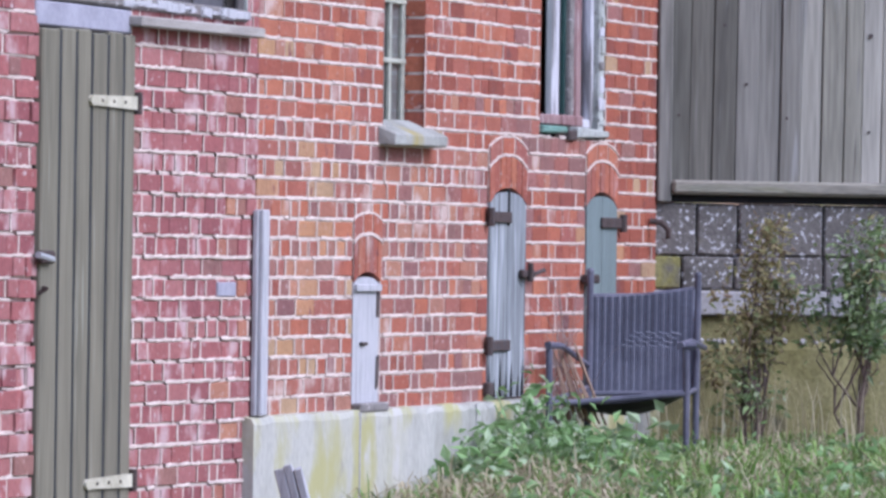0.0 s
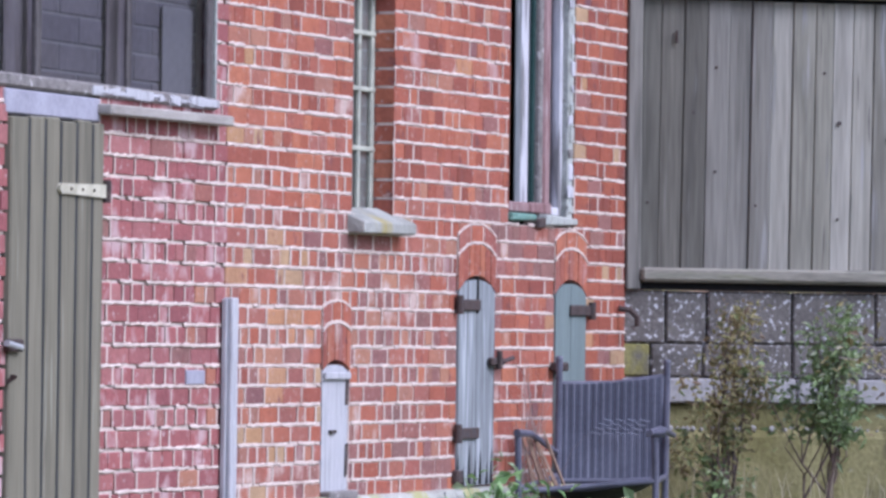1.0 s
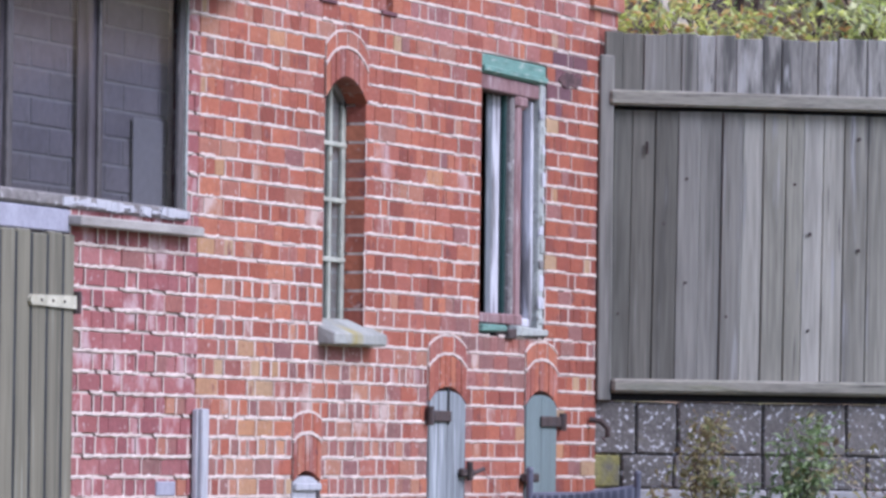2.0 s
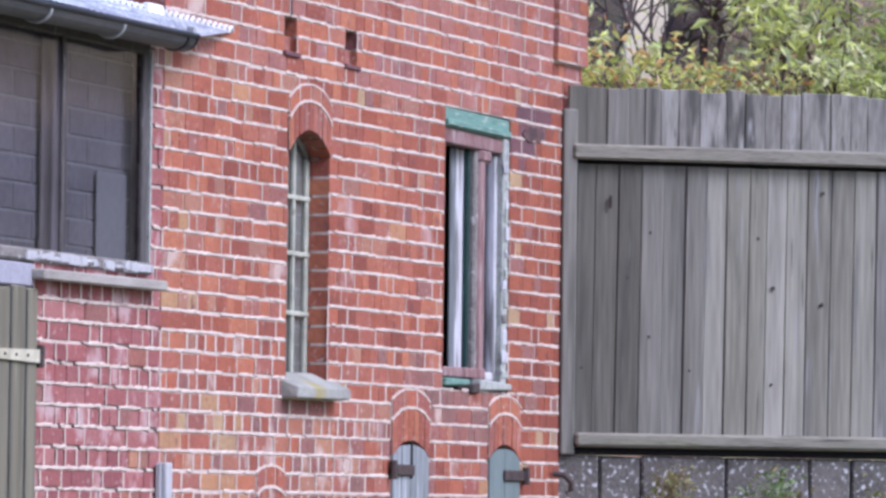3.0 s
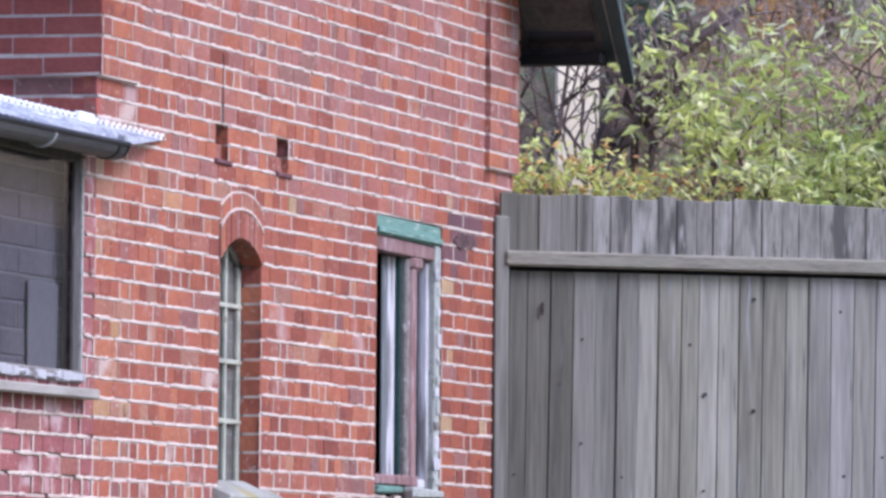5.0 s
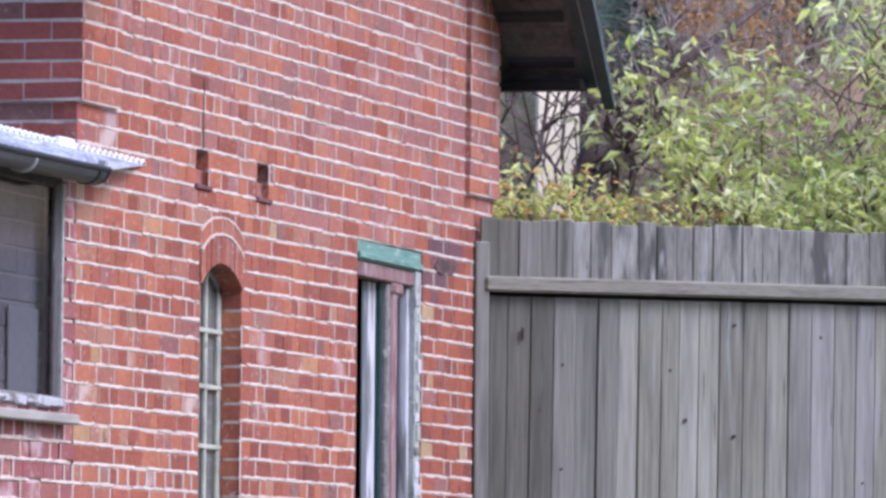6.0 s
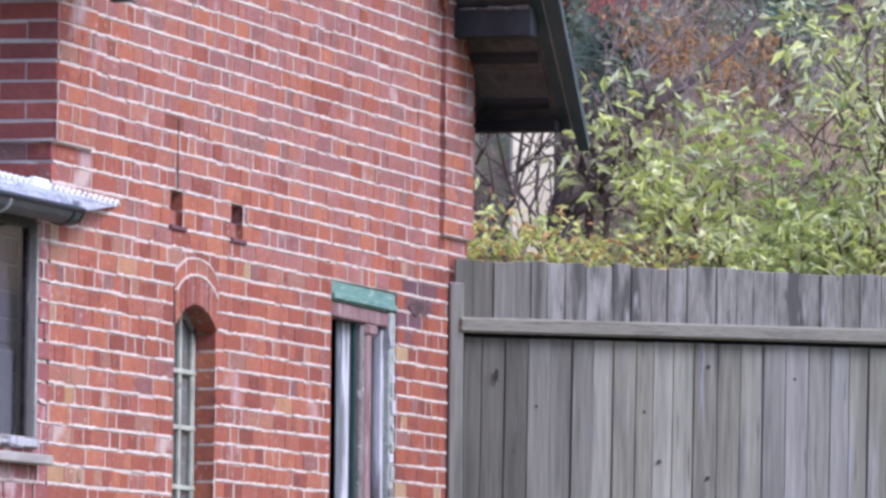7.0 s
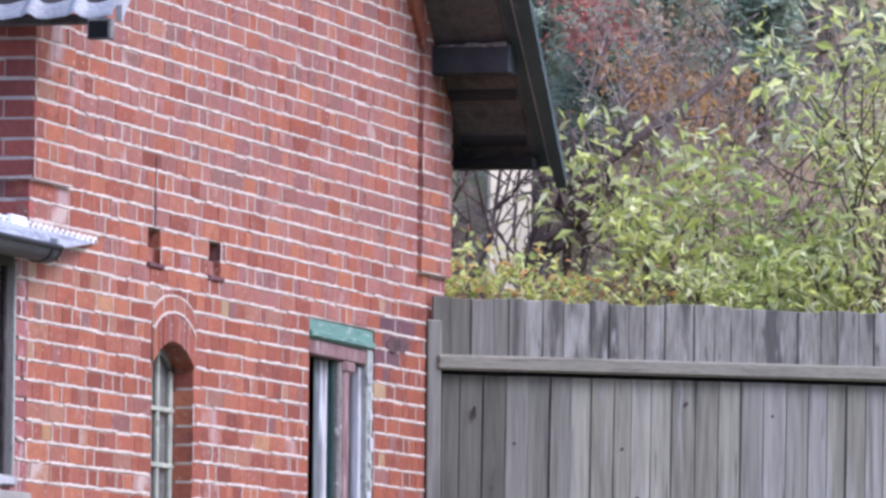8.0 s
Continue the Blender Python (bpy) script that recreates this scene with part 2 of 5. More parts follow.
M_ledge = mat("pale_ledge_stone", [(0.34, 0.32, 0.32), (0.40, 0.38, 0.39)], 0.95, 50, 6, 0.2, 0.3, "object", stain=[((0.25, 0.24, 0.15), 0.66, 5.0)])
M_mossy = mat("mossy_concrete_foot", [(0.185, 0.165, 0.065), (0.225, 0.20, 0.095), (0.145, 0.13, 0.06)], 0.95, 50, 4, 0.35, 0.5, stain=[((0.30, 0.28, 0.25), 0.66, 6.0), ((0.09, 0.08, 0.05), 0.62, 4.0)])
M_chair = mat("black_powder_coat", [(0.085, 0.083, 0.112), (0.125, 0.12, 0.16)], 0.4, 60, 5, 0.2, 0.05)
M_cord = mat("grey_plastic_cord", [(0.075, 0.076, 0.105), (0.105, 0.105, 0.145), (0.088, 0.088, 0.122)], 0.5, 60, 5, 0.2, 0.05, "object")
M_cord_pale = mat("pale_plastic_cord", [(0.17, 0.17, 0.22), (0.22, 0.22, 0.275), (0.15, 0.15, 0.20)], 0.5, 60, 5, 0.2, 0.05, "object")
M_stick = mat("dry_sticks", [(0.26, 0.17, 0.12), (0.36, 0.25, 0.18), (0.20, 0.12, 0.09)], 0.9, 60, 8, 0.25, 0.2, "object")
M_straw = mat("dead_grass", [(0.440, 0.375, 0.247), (0.538, 0.469, 0.337), (0.342, 0.293, 0.180)], 0.9, 30, 4, 0.2, 0, "island", translucent=0.25)
M_grass = mat("grass_blades", [(0.145, 0.25, 0.055), (0.21, 0.335, 0.08), (0.28, 0.39, 0.115), (0.12, 0.205, 0.055), (0.36, 0.42, 0.17)], 0.7, 30, 4, 0.2, 0, "island", translucent=0.3)
M_soil = mat("grassy_soil", [(0.10, 0.10, 0.05), (0.16, 0.15, 0.08), (0.12, 0.13, 0.06)], 0.95, 30, 2, 0.35, 0.6)
M_weed = mat("weed_leaves", [(0.16, 0.27, 0.09), (0.24, 0.38, 0.14), (0.36, 0.50, 0.24), (0.19, 0.31, 0.11), (0.46, 0.54, 0.36), (0.11, 0.18, 0.07)], 0.6, 30, 4, 0.2, 0, "island", translucent=0.3)
M_shrub = mat("dull_shrub_leaves", [(0.166, 0.194, 0.086), (0.283, 0.268, 0.116), (0.249, 0.194, 0.116), (0.366, 0.328, 0.143), (0.216, 0.149, 0.107)], 0.75, 30, 4, 0.2, 0, "island", translucent=0.3)
M_wallshrub = mat("grey_green_shrub_leaves", [(0.121, 0.176, 0.077), (0.216, 0.297, 0.119), (0.351, 0.432, 0.210), (0.162, 0.216, 0.098), (0.446, 0.472, 0.336)], 0.75, 30, 4, 0.2, 0, "island", translucent=0.3)
M_lime = mat("light_green_leaves", [(0.569, 0.625, 0.174), (0.850, 0.850, 0.267), (0.702, 0.745, 0.267), (0.850, 0.850, 0.400), (0.402, 0.461, 0.147), (0.850, 0.850, 0.560), (0.836, 0.790, 0.453), (0.234, 0.269, 0.113)], 0.6, 30, 4, 0.2, 0, "island", translucent=0.35)
M_green_leaf = mat("mid_green_leaves", [(0.416, 0.532, 0.138), (0.707, 0.799, 0.234), (0.582, 0.639, 0.220), (0.850, 0.850, 0.398), (0.270, 0.338, 0.110), (0.850, 0.850, 0.578)], 0.6, 30, 4, 0.2, 0, "island", translucent=0.35)
M_autumn = mat("yellow_autumn_leaves", [(0.850, 0.850, 0.240), (0.628, 0.675, 0.186), (0.850, 0.783, 0.284), (0.747, 0.337, 0.163), (0.478, 0.567, 0.175), (0.850, 0.850, 0.415), (0.329, 0.351, 0.131)], 0.7, 30, 4, 0.2, 0, "island", translucent=0.35)
M_rust = mat("orange_dead_foliage", [(0.50, 0.26, 0.10), (0.58, 0.36, 0.14), (0.38, 0.21, 0.12)], 0.8, 30, 4, 0.2, 0, "island", translucent=0.25)
M_dry_leaf = mat("dry_brown_leaves", [(0.383, 0.262, 0.170), (0.484, 0.345, 0.240), (0.306, 0.202, 0.150), (0.535, 0.357, 0.180), (0.383, 0.286, 0.230)], 0.85, 30, 4, 0.2, 0, "island", translucent=0.2)
M_redleaf = mat("dull_red_foliage", [(0.486, 0.18, 0.144), (0.594, 0.252, 0.198), (0.36, 0.144, 0.126)], 0.8, 30, 4, 0.2, 0, "island", translucent=0.25)
M_needle = mat("blue_green_needles", [(0.221, 0.284, 0.194), (0.354, 0.426, 0.318), (0.199, 0.229, 0.143), (0.465, 0.524, 0.400), (0.266, 0.295, 0.194)], 0.7, 30, 4, 0.2, 0, "island", translucent=0.15)
M_twig = mat("grey_brown_twigs", [(0.368, 0.297, 0.273), (0.506, 0.418, 0.389), (0.253, 0.187, 0.179), (0.437, 0.363, 0.294)], 0.9, 30, 4, 0.2, 0, "island")
M_bark = mat("dark_bark", [(0.095, 0.062, 0.058), (0.150, 0.105, 0.092), (0.068, 0.049, 0.052)], 0.95, 40, 5, 0.3, 0.6)
M_bank = mat("leafy_bank_soil", [(0.255, 0.180, 0.115), (0.408, 0.274, 0.181), (0.280, 0.254, 0.124), (0.433, 0.274, 0.198)], 0.95, 20, 2.5, 0.4, 0.8)
M_beige = mat("beige_render", [(0.80, 0.69, 0.53), (0.85, 0.74, 0.58)], 0.9, 30, 3, 0.1, 0.2)
G_window = glass_mat("old_window_glass", (0.82, 0.82, 0.84), 0.10)


# ---- mesh helpers ----
def mesh_ob(name, bm, material, parent=None, label=""):
    me = bpy.data.meshes.new(name)
    bm.to_mesh(me)
    bm.free()
    for mm in (material if isinstance(material, (list, tuple)) else [material]):
        me.materials.append(mm)
    ob = new(name, me)
    if parent is not None:
        ob.parent = parent
    if label:
        tagged(ob, label)
    return ob


def part(name, bm, material, parent, label=""):
    return mesh_ob(name, bm, material, parent, label)


def pydata(name, verts, faces, material, parent=None, label="", mats=None):
    me = bpy.data.meshes.new(name)
    me.from_pydata(verts, [], faces)
    for mm in (material if isinstance(material, (list, tuple)) else [material]):
        me.materials.append(mm)
    if mats is not None:
        me.polygons.foreach_set("material_index", mats)
    ob = new(name, me)
    if parent is not None:
        ob.parent = parent
    if label:
        tagged(ob, label)
    return ob


def thing(name, label, category, at=None, group="", kind=""):
    ob = new(name)
    if at is not None:
        ob.matrix_basis = at
    return tagged(ob, label, category, group, kind)


def box(bm, x0, x1, y0, y1, z0, z1, bev=0.0, jit=0.0):
    """One bevelled box in bm."""
    v = [bm.verts.new((x + rng.uniform(-jit, jit), y, z + rng.uniform(-jit, jit))) for x in (x0, x1) for y in (y0, y1) for z in (z0, z1)]
    fs = [bm.faces.new([v[i] for i in q]) for q in ((0, 1, 3, 2), (4, 6, 7, 5), (0, 4, 5, 1), (2, 3, 7, 6), (0, 2, 6, 4), (1, 5, 7, 3))]
    if bev > 0:
        es = list({e for f in fs for e in f.edges})
        bmesh.ops.bevel(bm, geom=es, offset=bev, segments=1, affect='EDGES')
    return bm


def bx(*a, **k):
    return box(bmesh.new(), *a, **k)


def pane_bm(x0, x1, y, z0, z1):
    bm = bmesh.new()
    bm.faces.new([bm.verts.new(p) for p in ((x0, y, z0), (x1, y, z0), (x1, y, z1), (x0, y, z1))])
    return bm


def tube_bm(pts, radii, seg=8, bm=None):
    """A tapering tube along points."""
    bm = bm or bmesh.new()
    pts = [Vector(p) for p in pts]
    rings = []
    for i, p in enumerate(pts):
        d = (pts[min(i + 1, len(pts) - 1)] - pts[max(i - 1, 0)]).normalized()
        a = d.orthogonal().normalized() if abs(d.z) > 0.9 else d.cross(Vector((0, 0, 1))).normalized()
        b = d.cross(a)
        r = radii[i] if isinstance(radii, (list, tuple)) else radii
        rings.append([bm.verts.new(p + a * (r * math.cos(2 * math.pi * k / seg)) + b * (r * math.sin(2 * math.pi * k / seg))) for k in range(seg)])
    for r0, r1 in zip(rings, rings[1:]):
        for k in range(seg):
            bm.faces.new((r0[k], r0[(k + 1) % seg], r1[(k + 1) % seg], r1[k]))
    bm.faces.new(rings[0][::-1])
    bm.faces.new(rings[-1])
    return bm


# ---- brickwork ----
COURSE, STRETCH, Z0 = 0.0766, 0.2345, 0.549
SETTLE = 0.0038
JOINT = 0.014
PERP = 0.009
BRICK_FACES = [(0, 1, 5, 4), (1, 2, 6, 5), (2, 3, 7, 6), (3, 0, 4, 7), (4, 5, 9, 8), (5, 6, 10, 9), (6, 7, 11, 10), (7, 4, 8, 11), (8, 9, 10, 11)]


def lift(x, z):
    """The courses run a little out of level towards the far end of the wall."""
    return 1.2 + (z - 1.2) * (1 + SETTLE * x)


def brick_verts(a, b, z0, z1, face=0.0, depth=0.05, c=0.003, axis="x"):
    """Corner points of one brick in a wall that faces -y (axis x) or -x (axis y)."""
    out = []
    for y, s in ((face + depth, 0), (face + c, 0), (face, c)):
        for x, z in ((a + s, z0 + s), (b - s, z0 + s), (b - s, z1 - s), (a + s, z1 - s)):
            out.append((x, y, z) if axis != "y" else (y, x, z))
    return out


def lay(rows, holes, x0f, x1f, shift=0.0, stretchers=False):
    """Bricks of a bonded wall, header and stretcher courses in turn, cut at the holes: (k, a, b, z0, z1)."""
    out = []
    for k in rows:
        z0 = Z0 + k * COURSE
        z1 = z0 + COURSE
        zm = (z0 + z1) / 2
        xa, xb = x0f(zm), x1f(zm)
        cuts = sorted(h for h in holes(zm) if h[1] > xa and h[0] < xb)
        segs, at = [], xa
        for h0, h1 in cuts:
            if h0 > at:
                segs.append((at, h0))
            at = max(at, h1)
        if at < xb:
            segs.append((at, xb))
        header = k % 2 == 0 and not stretchers
        length = STRETCH / 2 if header else STRETCH
        off = shift + (STRETCH / 4 if header else STRETCH / 2 if stretchers and k % 2 else 0) + rng.uniform(-0.02, 0.02)
        for s0, s1 in segs:
            i = math.floor((s0 - off) / length)
            a = s0
            while a < s1 - 0.02:
                i += 1
                b = off + i * length + rng.uniform(-0.012, 0.012)
                if rng.random() < (0.10 if header else 0.0):
                    i += 1
                    b += length
                elif not header and not stretchers and rng.random() < 0.22:
                    b -= length / 2
                    i -= 0.5
                if b - a < 0.05:
                    continue
                if s1 - b < 0.05:
                    b = s1
                b = min(b, s1)
                p, q = (rng.uniform(0.15, 1.0) * PERP * (1.0 if z0 < 1.9 and a < 2.6 else 0.5) for _ in range(2))
                out.append((k, a + p if a > s0 else a, b - q if b < s1 else b, z0, z1))
                a = b
    return out


def brick_key(x, z, wall):
    r = rng.random()
    if wall == "front":
        return "plum" if r < 0.06 else "front"
    if wall == "lean":
        return "plum" if r < 0.04 else "mixed" if r < 0.12 and x > -0.5 else "pink"
    if (z < 1.75 and x < 3.0) or x < 0.35:
        low = z < 1.6
        if x < 1.2 and r < (0.16 if low else 0.05):
            return "yellow"
        if low and 1.4 < x < 3.0 and r < 0.22:
            return "plum"
        if r < 0.07:
            return "yellow"
        return "mixed" if r < (0.8 if low else 0.4) else "orange"
    if 5.10 < x < 5.55 and 2.84 < z < 2.97 or 5.0 < x < 5.25 and 2.66 < z < 2.84 and r < 0.7:
        return "dark"
    if 4.93 < x < 5.12 and 2.58 < z < 2.67:
        return "yellow"
    if x > 5.72 and z < 1.45 and r < 0.5:
        return "yellow"
    if 1.45 < x < 2.6 and 1.40 < z < 1.63 or 3.6 < x < 4.9 and 1.50 < z < 1.72:
        return "plum" if r < 0.65 else "mixed"
    if x > 4.9 and z < 3.1:
        return "plum" if r < 0.12 else "yellow" if r < 0.17 else "deep"
    if z > 3.3:
        return "plum" if r < 0.07 else "mixed" if r < 0.12 else "deep" if r < 0.18 else "orange" if r < 0.30 else "faded"
    if z > 2.95 and r < 0.45:
        return "faded"
    return "plum" if r < 0.03 else "yellow" if r < 0.045 else "mixed" if r < 0.22 else "deep" if r < 0.48 else "orange"


def wall_core(name, rows, holes, x0f, x1f, y0, y1, material, parent, axis="x"):
    """The mortar body of a wall, course by course, with its openings right through."""
    verts, faces = [], []
    for k in rows:
        z0 = Z0 + k * COURSE
        z1 = z0 + COURSE
        zm = (z0 + z1) / 2
        xa, xb = x0f(zm), x1f(zm)
        at, segs = xa, []
        for h0, h1 in sorted(holes(zm)):
            if h1 <= xa or h0 >= xb:
                continue
            if h0 > at:
                segs.append((at, h0))
            at = max(at, h1)
        if at < xb:
            segs.append((at, xb))
        for a, b in segs:
            n = len(verts)
            a, b = a + 0.005, b - 0.005
            verts += [(x, y, lift(x, z)) if axis == "x" else (y, x, z) for x in (a, b) for y in (y0, y1) for z in (z0, z1)]
            faces += [tuple(n + i for i in q) for q in ((0, 1, 3, 2), (4, 6, 7, 5), (0, 4, 5, 1), (2, 3, 7, 6), (0, 2, 6, 4), (1, 5, 7, 3))]
    bm = bmesh.new()
    vs = [bm.verts.new(v) for v in verts]
    for f in faces:
        bm.faces.new([vs[i] for i in f])
    bmesh.ops.remove_doubles(bm, verts=bm.verts, dist=0.0004)
    return mesh_ob(name, bm, material, parent)


BRICK_KINDS = ["orange", "faded", "deep", "pink", "mixed", "plum", "yellow", "dark", "front"]


def put_bricks(bricks, wall, parent, near, face=0.0, axis="x", proud=0.0015):
    """The bricks of a wall: the near ones as parts of their own, the rest joined."""
    verts, faces, mi = [], [], []
    shared = {}
    pv, pf = [], []
    for k, a, b, z0, z1 in bricks:
        j = JOINT / 2
        za, zb = z0 + j * rng.uniform(0.6, 1.25), z1 - j * rng.uniform(0.6, 1.25)
        f = face + (rng.uniform(-4 * proud, 0.0) if wall == "lean" and b < -2.43 else rng.uniform(-proud, proud))
        key = brick_key((a + b) / 2, (z0 + z1) / 2, wall)
        if axis == "x" and rng.random() < (0.75 if wall == "lean" else 0.9 if z0 < 1.85 and a < 2.6 else 0.45 if a < 2.6 else 0.28):
            w = rng.uniform(0.005, 0.013) if wall == "lean" else rng.uniform(0.007, 0.016) if z0 < 1.95 else rng.uniform(0.003, 0.010)
            n = len(pv)
            for zz in (za - 0.004, (za + zb) / 2, zb + 0.004):
                xo = a + rng.uniform(-0.003, 0.003)
                pv += [(xo - w - rng.uniform(0, 0.003), face - 0.0022, lift(a, zz)), (xo + 0.002, face - 0.0028, lift(a, zz))]
            pf += [(n, n + 1, n + 3, n + 2), (n + 2, n + 3, n + 5, n + 4)]
        if near(a, b, z0):
            w = max(1, round((b - a) / 0.0145)) * 0.0145
            if (w, key) not in shared:
                me = bpy.data.meshes.new("brick")
                me.from_pydata(brick_verts(-w / 2, w / 2, -(COURSE - JOINT) / 2, (COURSE - JOINT) / 2), [], BRICK_FACES)
                me.materials.append(BM_O[key])
                shared[(w, key)] = me
            ob = new("brick", shared[(w, key)])
            ob.parent = parent
            ob.matrix_basis = pose((a + b) / 2, f, lift((a + b) / 2, (za + zb) / 2), 0, rng.uniform(-0.5, 0.5), 0)
            continue
        n = len(verts)
        verts += [(x + rng.uniform(-0.002, 0.002), y, (lift(x, z) if axis == "x" else z) + rng.uniform(-0.0028, 0.0028)) for x, y, z in brick_verts(a, b, za, zb, f, axis=axis, c=0.002)]
        faces += [tuple(n + i for i in (q if axis == "x" else q[::-1])) for q in BRICK_FACES]
        mi += [BRICK_KINDS.index(key)] * 9
    if pv:
        tagged(pydata("cross_mortar", pv, pf, M_mortar, parent, "pale mortar in the upright joints"), kind="stuff")
    if verts:
        tagged(pydata("brickwork", verts, faces, [BM_J[k] for k in BRICK_KINDS], parent, "", mi), kind="stuff")


def bed_joints(rows, holes, x0f, x1f, face, parent, wobble, proud, gaps):
    """Uneven ribbons of pale mortar squeezed out of the bed joints."""
    verts, faces = [], []
    for k in rows:
        z = Z0 + k * COURSE
        xa, xb = x0f(z), x1f(z)
        cuts = holes(z - 0.02) + holes(z + 0.02)
        x, run, skip = xa, False, 0
        while x < xb:
            skip = skip - 1 if skip > 0 else (rng.randint(2, 7) if rng.random() < gaps else 0)
            ok = skip <= 0 and not any(h0 - 0.01 < x < h1 + 0.01 for h0, h1 in cuts)
            if ok:
                zc = lift(x, z) + rng.uniform(-1, 1) * wobble * 0.5
                hh = JOINT * 0.5 + rng.uniform(-0.2, 1) * wobble
                verts += [(x, face, zc - hh), (x, face - proud, zc - hh * 0.4), (x, face - proud, zc + hh * 0.5), (x, face, zc + hh)]
                n = len(verts)
                if run:
                    for i in range(3):
                        faces.append((n - 8 + i, n - 4 + i, n - 3 + i, n - 7 + i))
            run = ok
            x += rng.uniform(0.02, 0.04)
    tagged(pydata("bed_mortar", verts, faces, M_mortar, parent, "uneven pale bed mortar"), kind="stuff")


def arch_centre(half, spring, rise):
    """Radius and centre height of a segmental arch."""
    r = (half * half + rise * rise) / (2 * rise)
    return r, spring + rise - r


def arch_half(z, xc, half, spring, rise):
    """Half-width of a segmental-arched opening at height z."""
    if z <= spring:
        return half
    r, zc = arch_centre(half, spring, rise)
    return math.sqrt(max(0.0, r * r - (z - zc) ** 2))


# openings of the gable wall: centre, half width, foot, spring, rise, ring height
ARCHES = {"window": (1.842, 0.285, 1.70, 2.62, 0.10, 0.21), "hatch_low": (1.365, 0.182, 0.557, 1.068, 0.042, 0.245),
          "hatch_mid": (3.36, 0.285, 0.557, 1.405, 0.070, 0.235), "hatch_far": (4.88, 0.265, 0.557, 1.405, 0.070, 0.235)}
W2 = (3.855, 4.93, 1.725, 2.955)
SLOTS = ((1.565, 3.015), (2.41, 3.02))
GX0, GX1, LIS = -0.035, 6.20, 0.026
ROOF_Z, ROOF_K, RIDGE_X = 3.84, 0.90, 3.10


def under_roof(x):
    return ROOF_Z + ROOF_K * min(x + 0.235, 6.435 - x)


def gable_x0(z):
    return max(GX0, -0.235 + (z + 0.03 - ROOF_Z) / ROOF_K)


def gable_x1(z):
    return min(GX1 - 0.02, 6.435 - (z + 0.03 - ROOF_Z) / ROOF_K)


def gable_open(z):
    out = []
    for xc, h, foot, spring, rise, ring in ARCHES.values():
        if foot < z:
            w = arch_half(z, xc, h, spring, rise)
            if w > 0:
                out.append((xc - w, xc + w))
    if W2[2] < z < W2[3]:
        out.append((W2[0], W2[1]))
    for sx, sz in SLOTS:
        if sz < z < sz + 2 * COURSE:
            out.append((sx - 0.085, sx + 0.085))
    return out


def gable_core(z):
    out = gable_open(z)
    for xc, h, foot, spring, rise, ring in ARCHES.values():
        if spring - 0.05 < z < spring + rise + 0.02:
            out.append((xc - h - 0.012, xc + h + 0.012))
    return out


def gable_cut(z):
    out = gable_open(z)
    for xc, h, foot, spring, rise, ring in ARCHES.values():
        if spring - 0.02 < z:
            w = arch_half(z - ring + 0.030, xc, h * 1.03 + 0.006, spring, rise * 0.72)
            if w > 0:
                out.append((xc - w, xc + w))
    return out


house = thing("brick_house", "old orange-red brick house with pale joints and dark overhanging eaves", "house")
ROWS_G = range(0, 80)
gable = wall_core("gable_wall", range(-6, 43), gable_core, gable_x0, gable_x1, 0.0025, 0.24, M_mortar, house)
zp = Z0 + 43 * COURSE
pk = bmesh.new()
pk0 = [pk.verts.new((x, y, z)) for y in (0.0025, 0.24) for x, z in ((gable_x0(zp) + 0.005, zp), (gable_x1(zp) - 0.005, lift(6.1, zp)), (gable_x1(zp) - 0.005, lift(6.1, zp) + 0.02), (RIDGE_X, under_roof(RIDGE_X) - 0.02))]
pk.faces.new(pk0[:4])
pk.faces.new(pk0[4:][::-1])
for i in range(4):
    pk.faces.new((pk0[i], pk0[4 + i], pk0[4 + (i + 1) % 4], pk0[(i + 1) % 4]))
bmesh.ops.recalc_face_normals(pk, faces=pk.faces)
part("gable_peak", pk, M_mortar, house)
near_gable = lambda a, b, z: 0.12 < a < 1.9 and 0.6 < z < 2.2


# arch rings: radial headers in two rings, the upper one flush, edged with pale mortar
def arch_ring(xc, half, spring, rise, ring, parent, n):
    r, zc = arch_centre(half, spring, rise)

    def rim_z(s, g):
        """Height of the ring's edge: the upper ring is flatter in the middle and rounder at its shoulders."""
        inner = math.sqrt(r * r - (half * s) ** 2) + zc - spring
        return spring + ring * g + inner * (1 - g) + g * rise * 0.72 * (1 - abs(s) ** 2.6)

    for g0, g1, count in ((0.0, 0.62, n), (0.68, 1.0, max(3, n // 2))):
        for i in range(count):
            s0, s1 = -1 + 2 * (i + 0.06) / count, -1 + 2 * (i + 0.94) / count
            f = rng.uniform(-0.007, -0.004)
            rim = [(xc + half * s * (1 + 0.03 * g), rim_z(s, g)) for g, s in ((g0, s0), (g0, s1), (g1, s1), (g1, s0))]
            v = [(x, y, z) for y in (0.13, f) for x, z in rim]
            pydata("arch_brick", v, [(0, 1, 5, 4), (1, 2, 6, 5), (2, 3, 7, 6), (3, 0, 4, 7), (4, 5, 6, 7)], BM_O[rng.choice(["orange", "orange", "mixed"])], parent)
    for g0, g1, y, name in ((0.02, 1.0, -0.0022, "arch_mortar"), (0.622, 0.678, -0.009, "arch_joint"), (0.995, 1.035, -0.006, "arch_joint")):
        v, f = [], []
        for i in range(25):
            s = -1 + 2 * i / 24
            o = rng.uniform(-0.012, 0.012) if g0 > 0.1 else 0.0
            p = [(xc + half * s * (1 + 0.03 * g), rim_z(s, g) + ring * o) for g in (g0, g1)]
            m = len(v)
            v += [(x, yy, z) for x, z in p for yy in (y, 0.10)]
            if i:
                f += [(m - 4, m, m + 2, m - 2), (m - 2, m + 2, m + 3, m - 1), (m - 3, m + 1, m, m - 4)]
        pydata(name, v, f, M_mortar, parent)


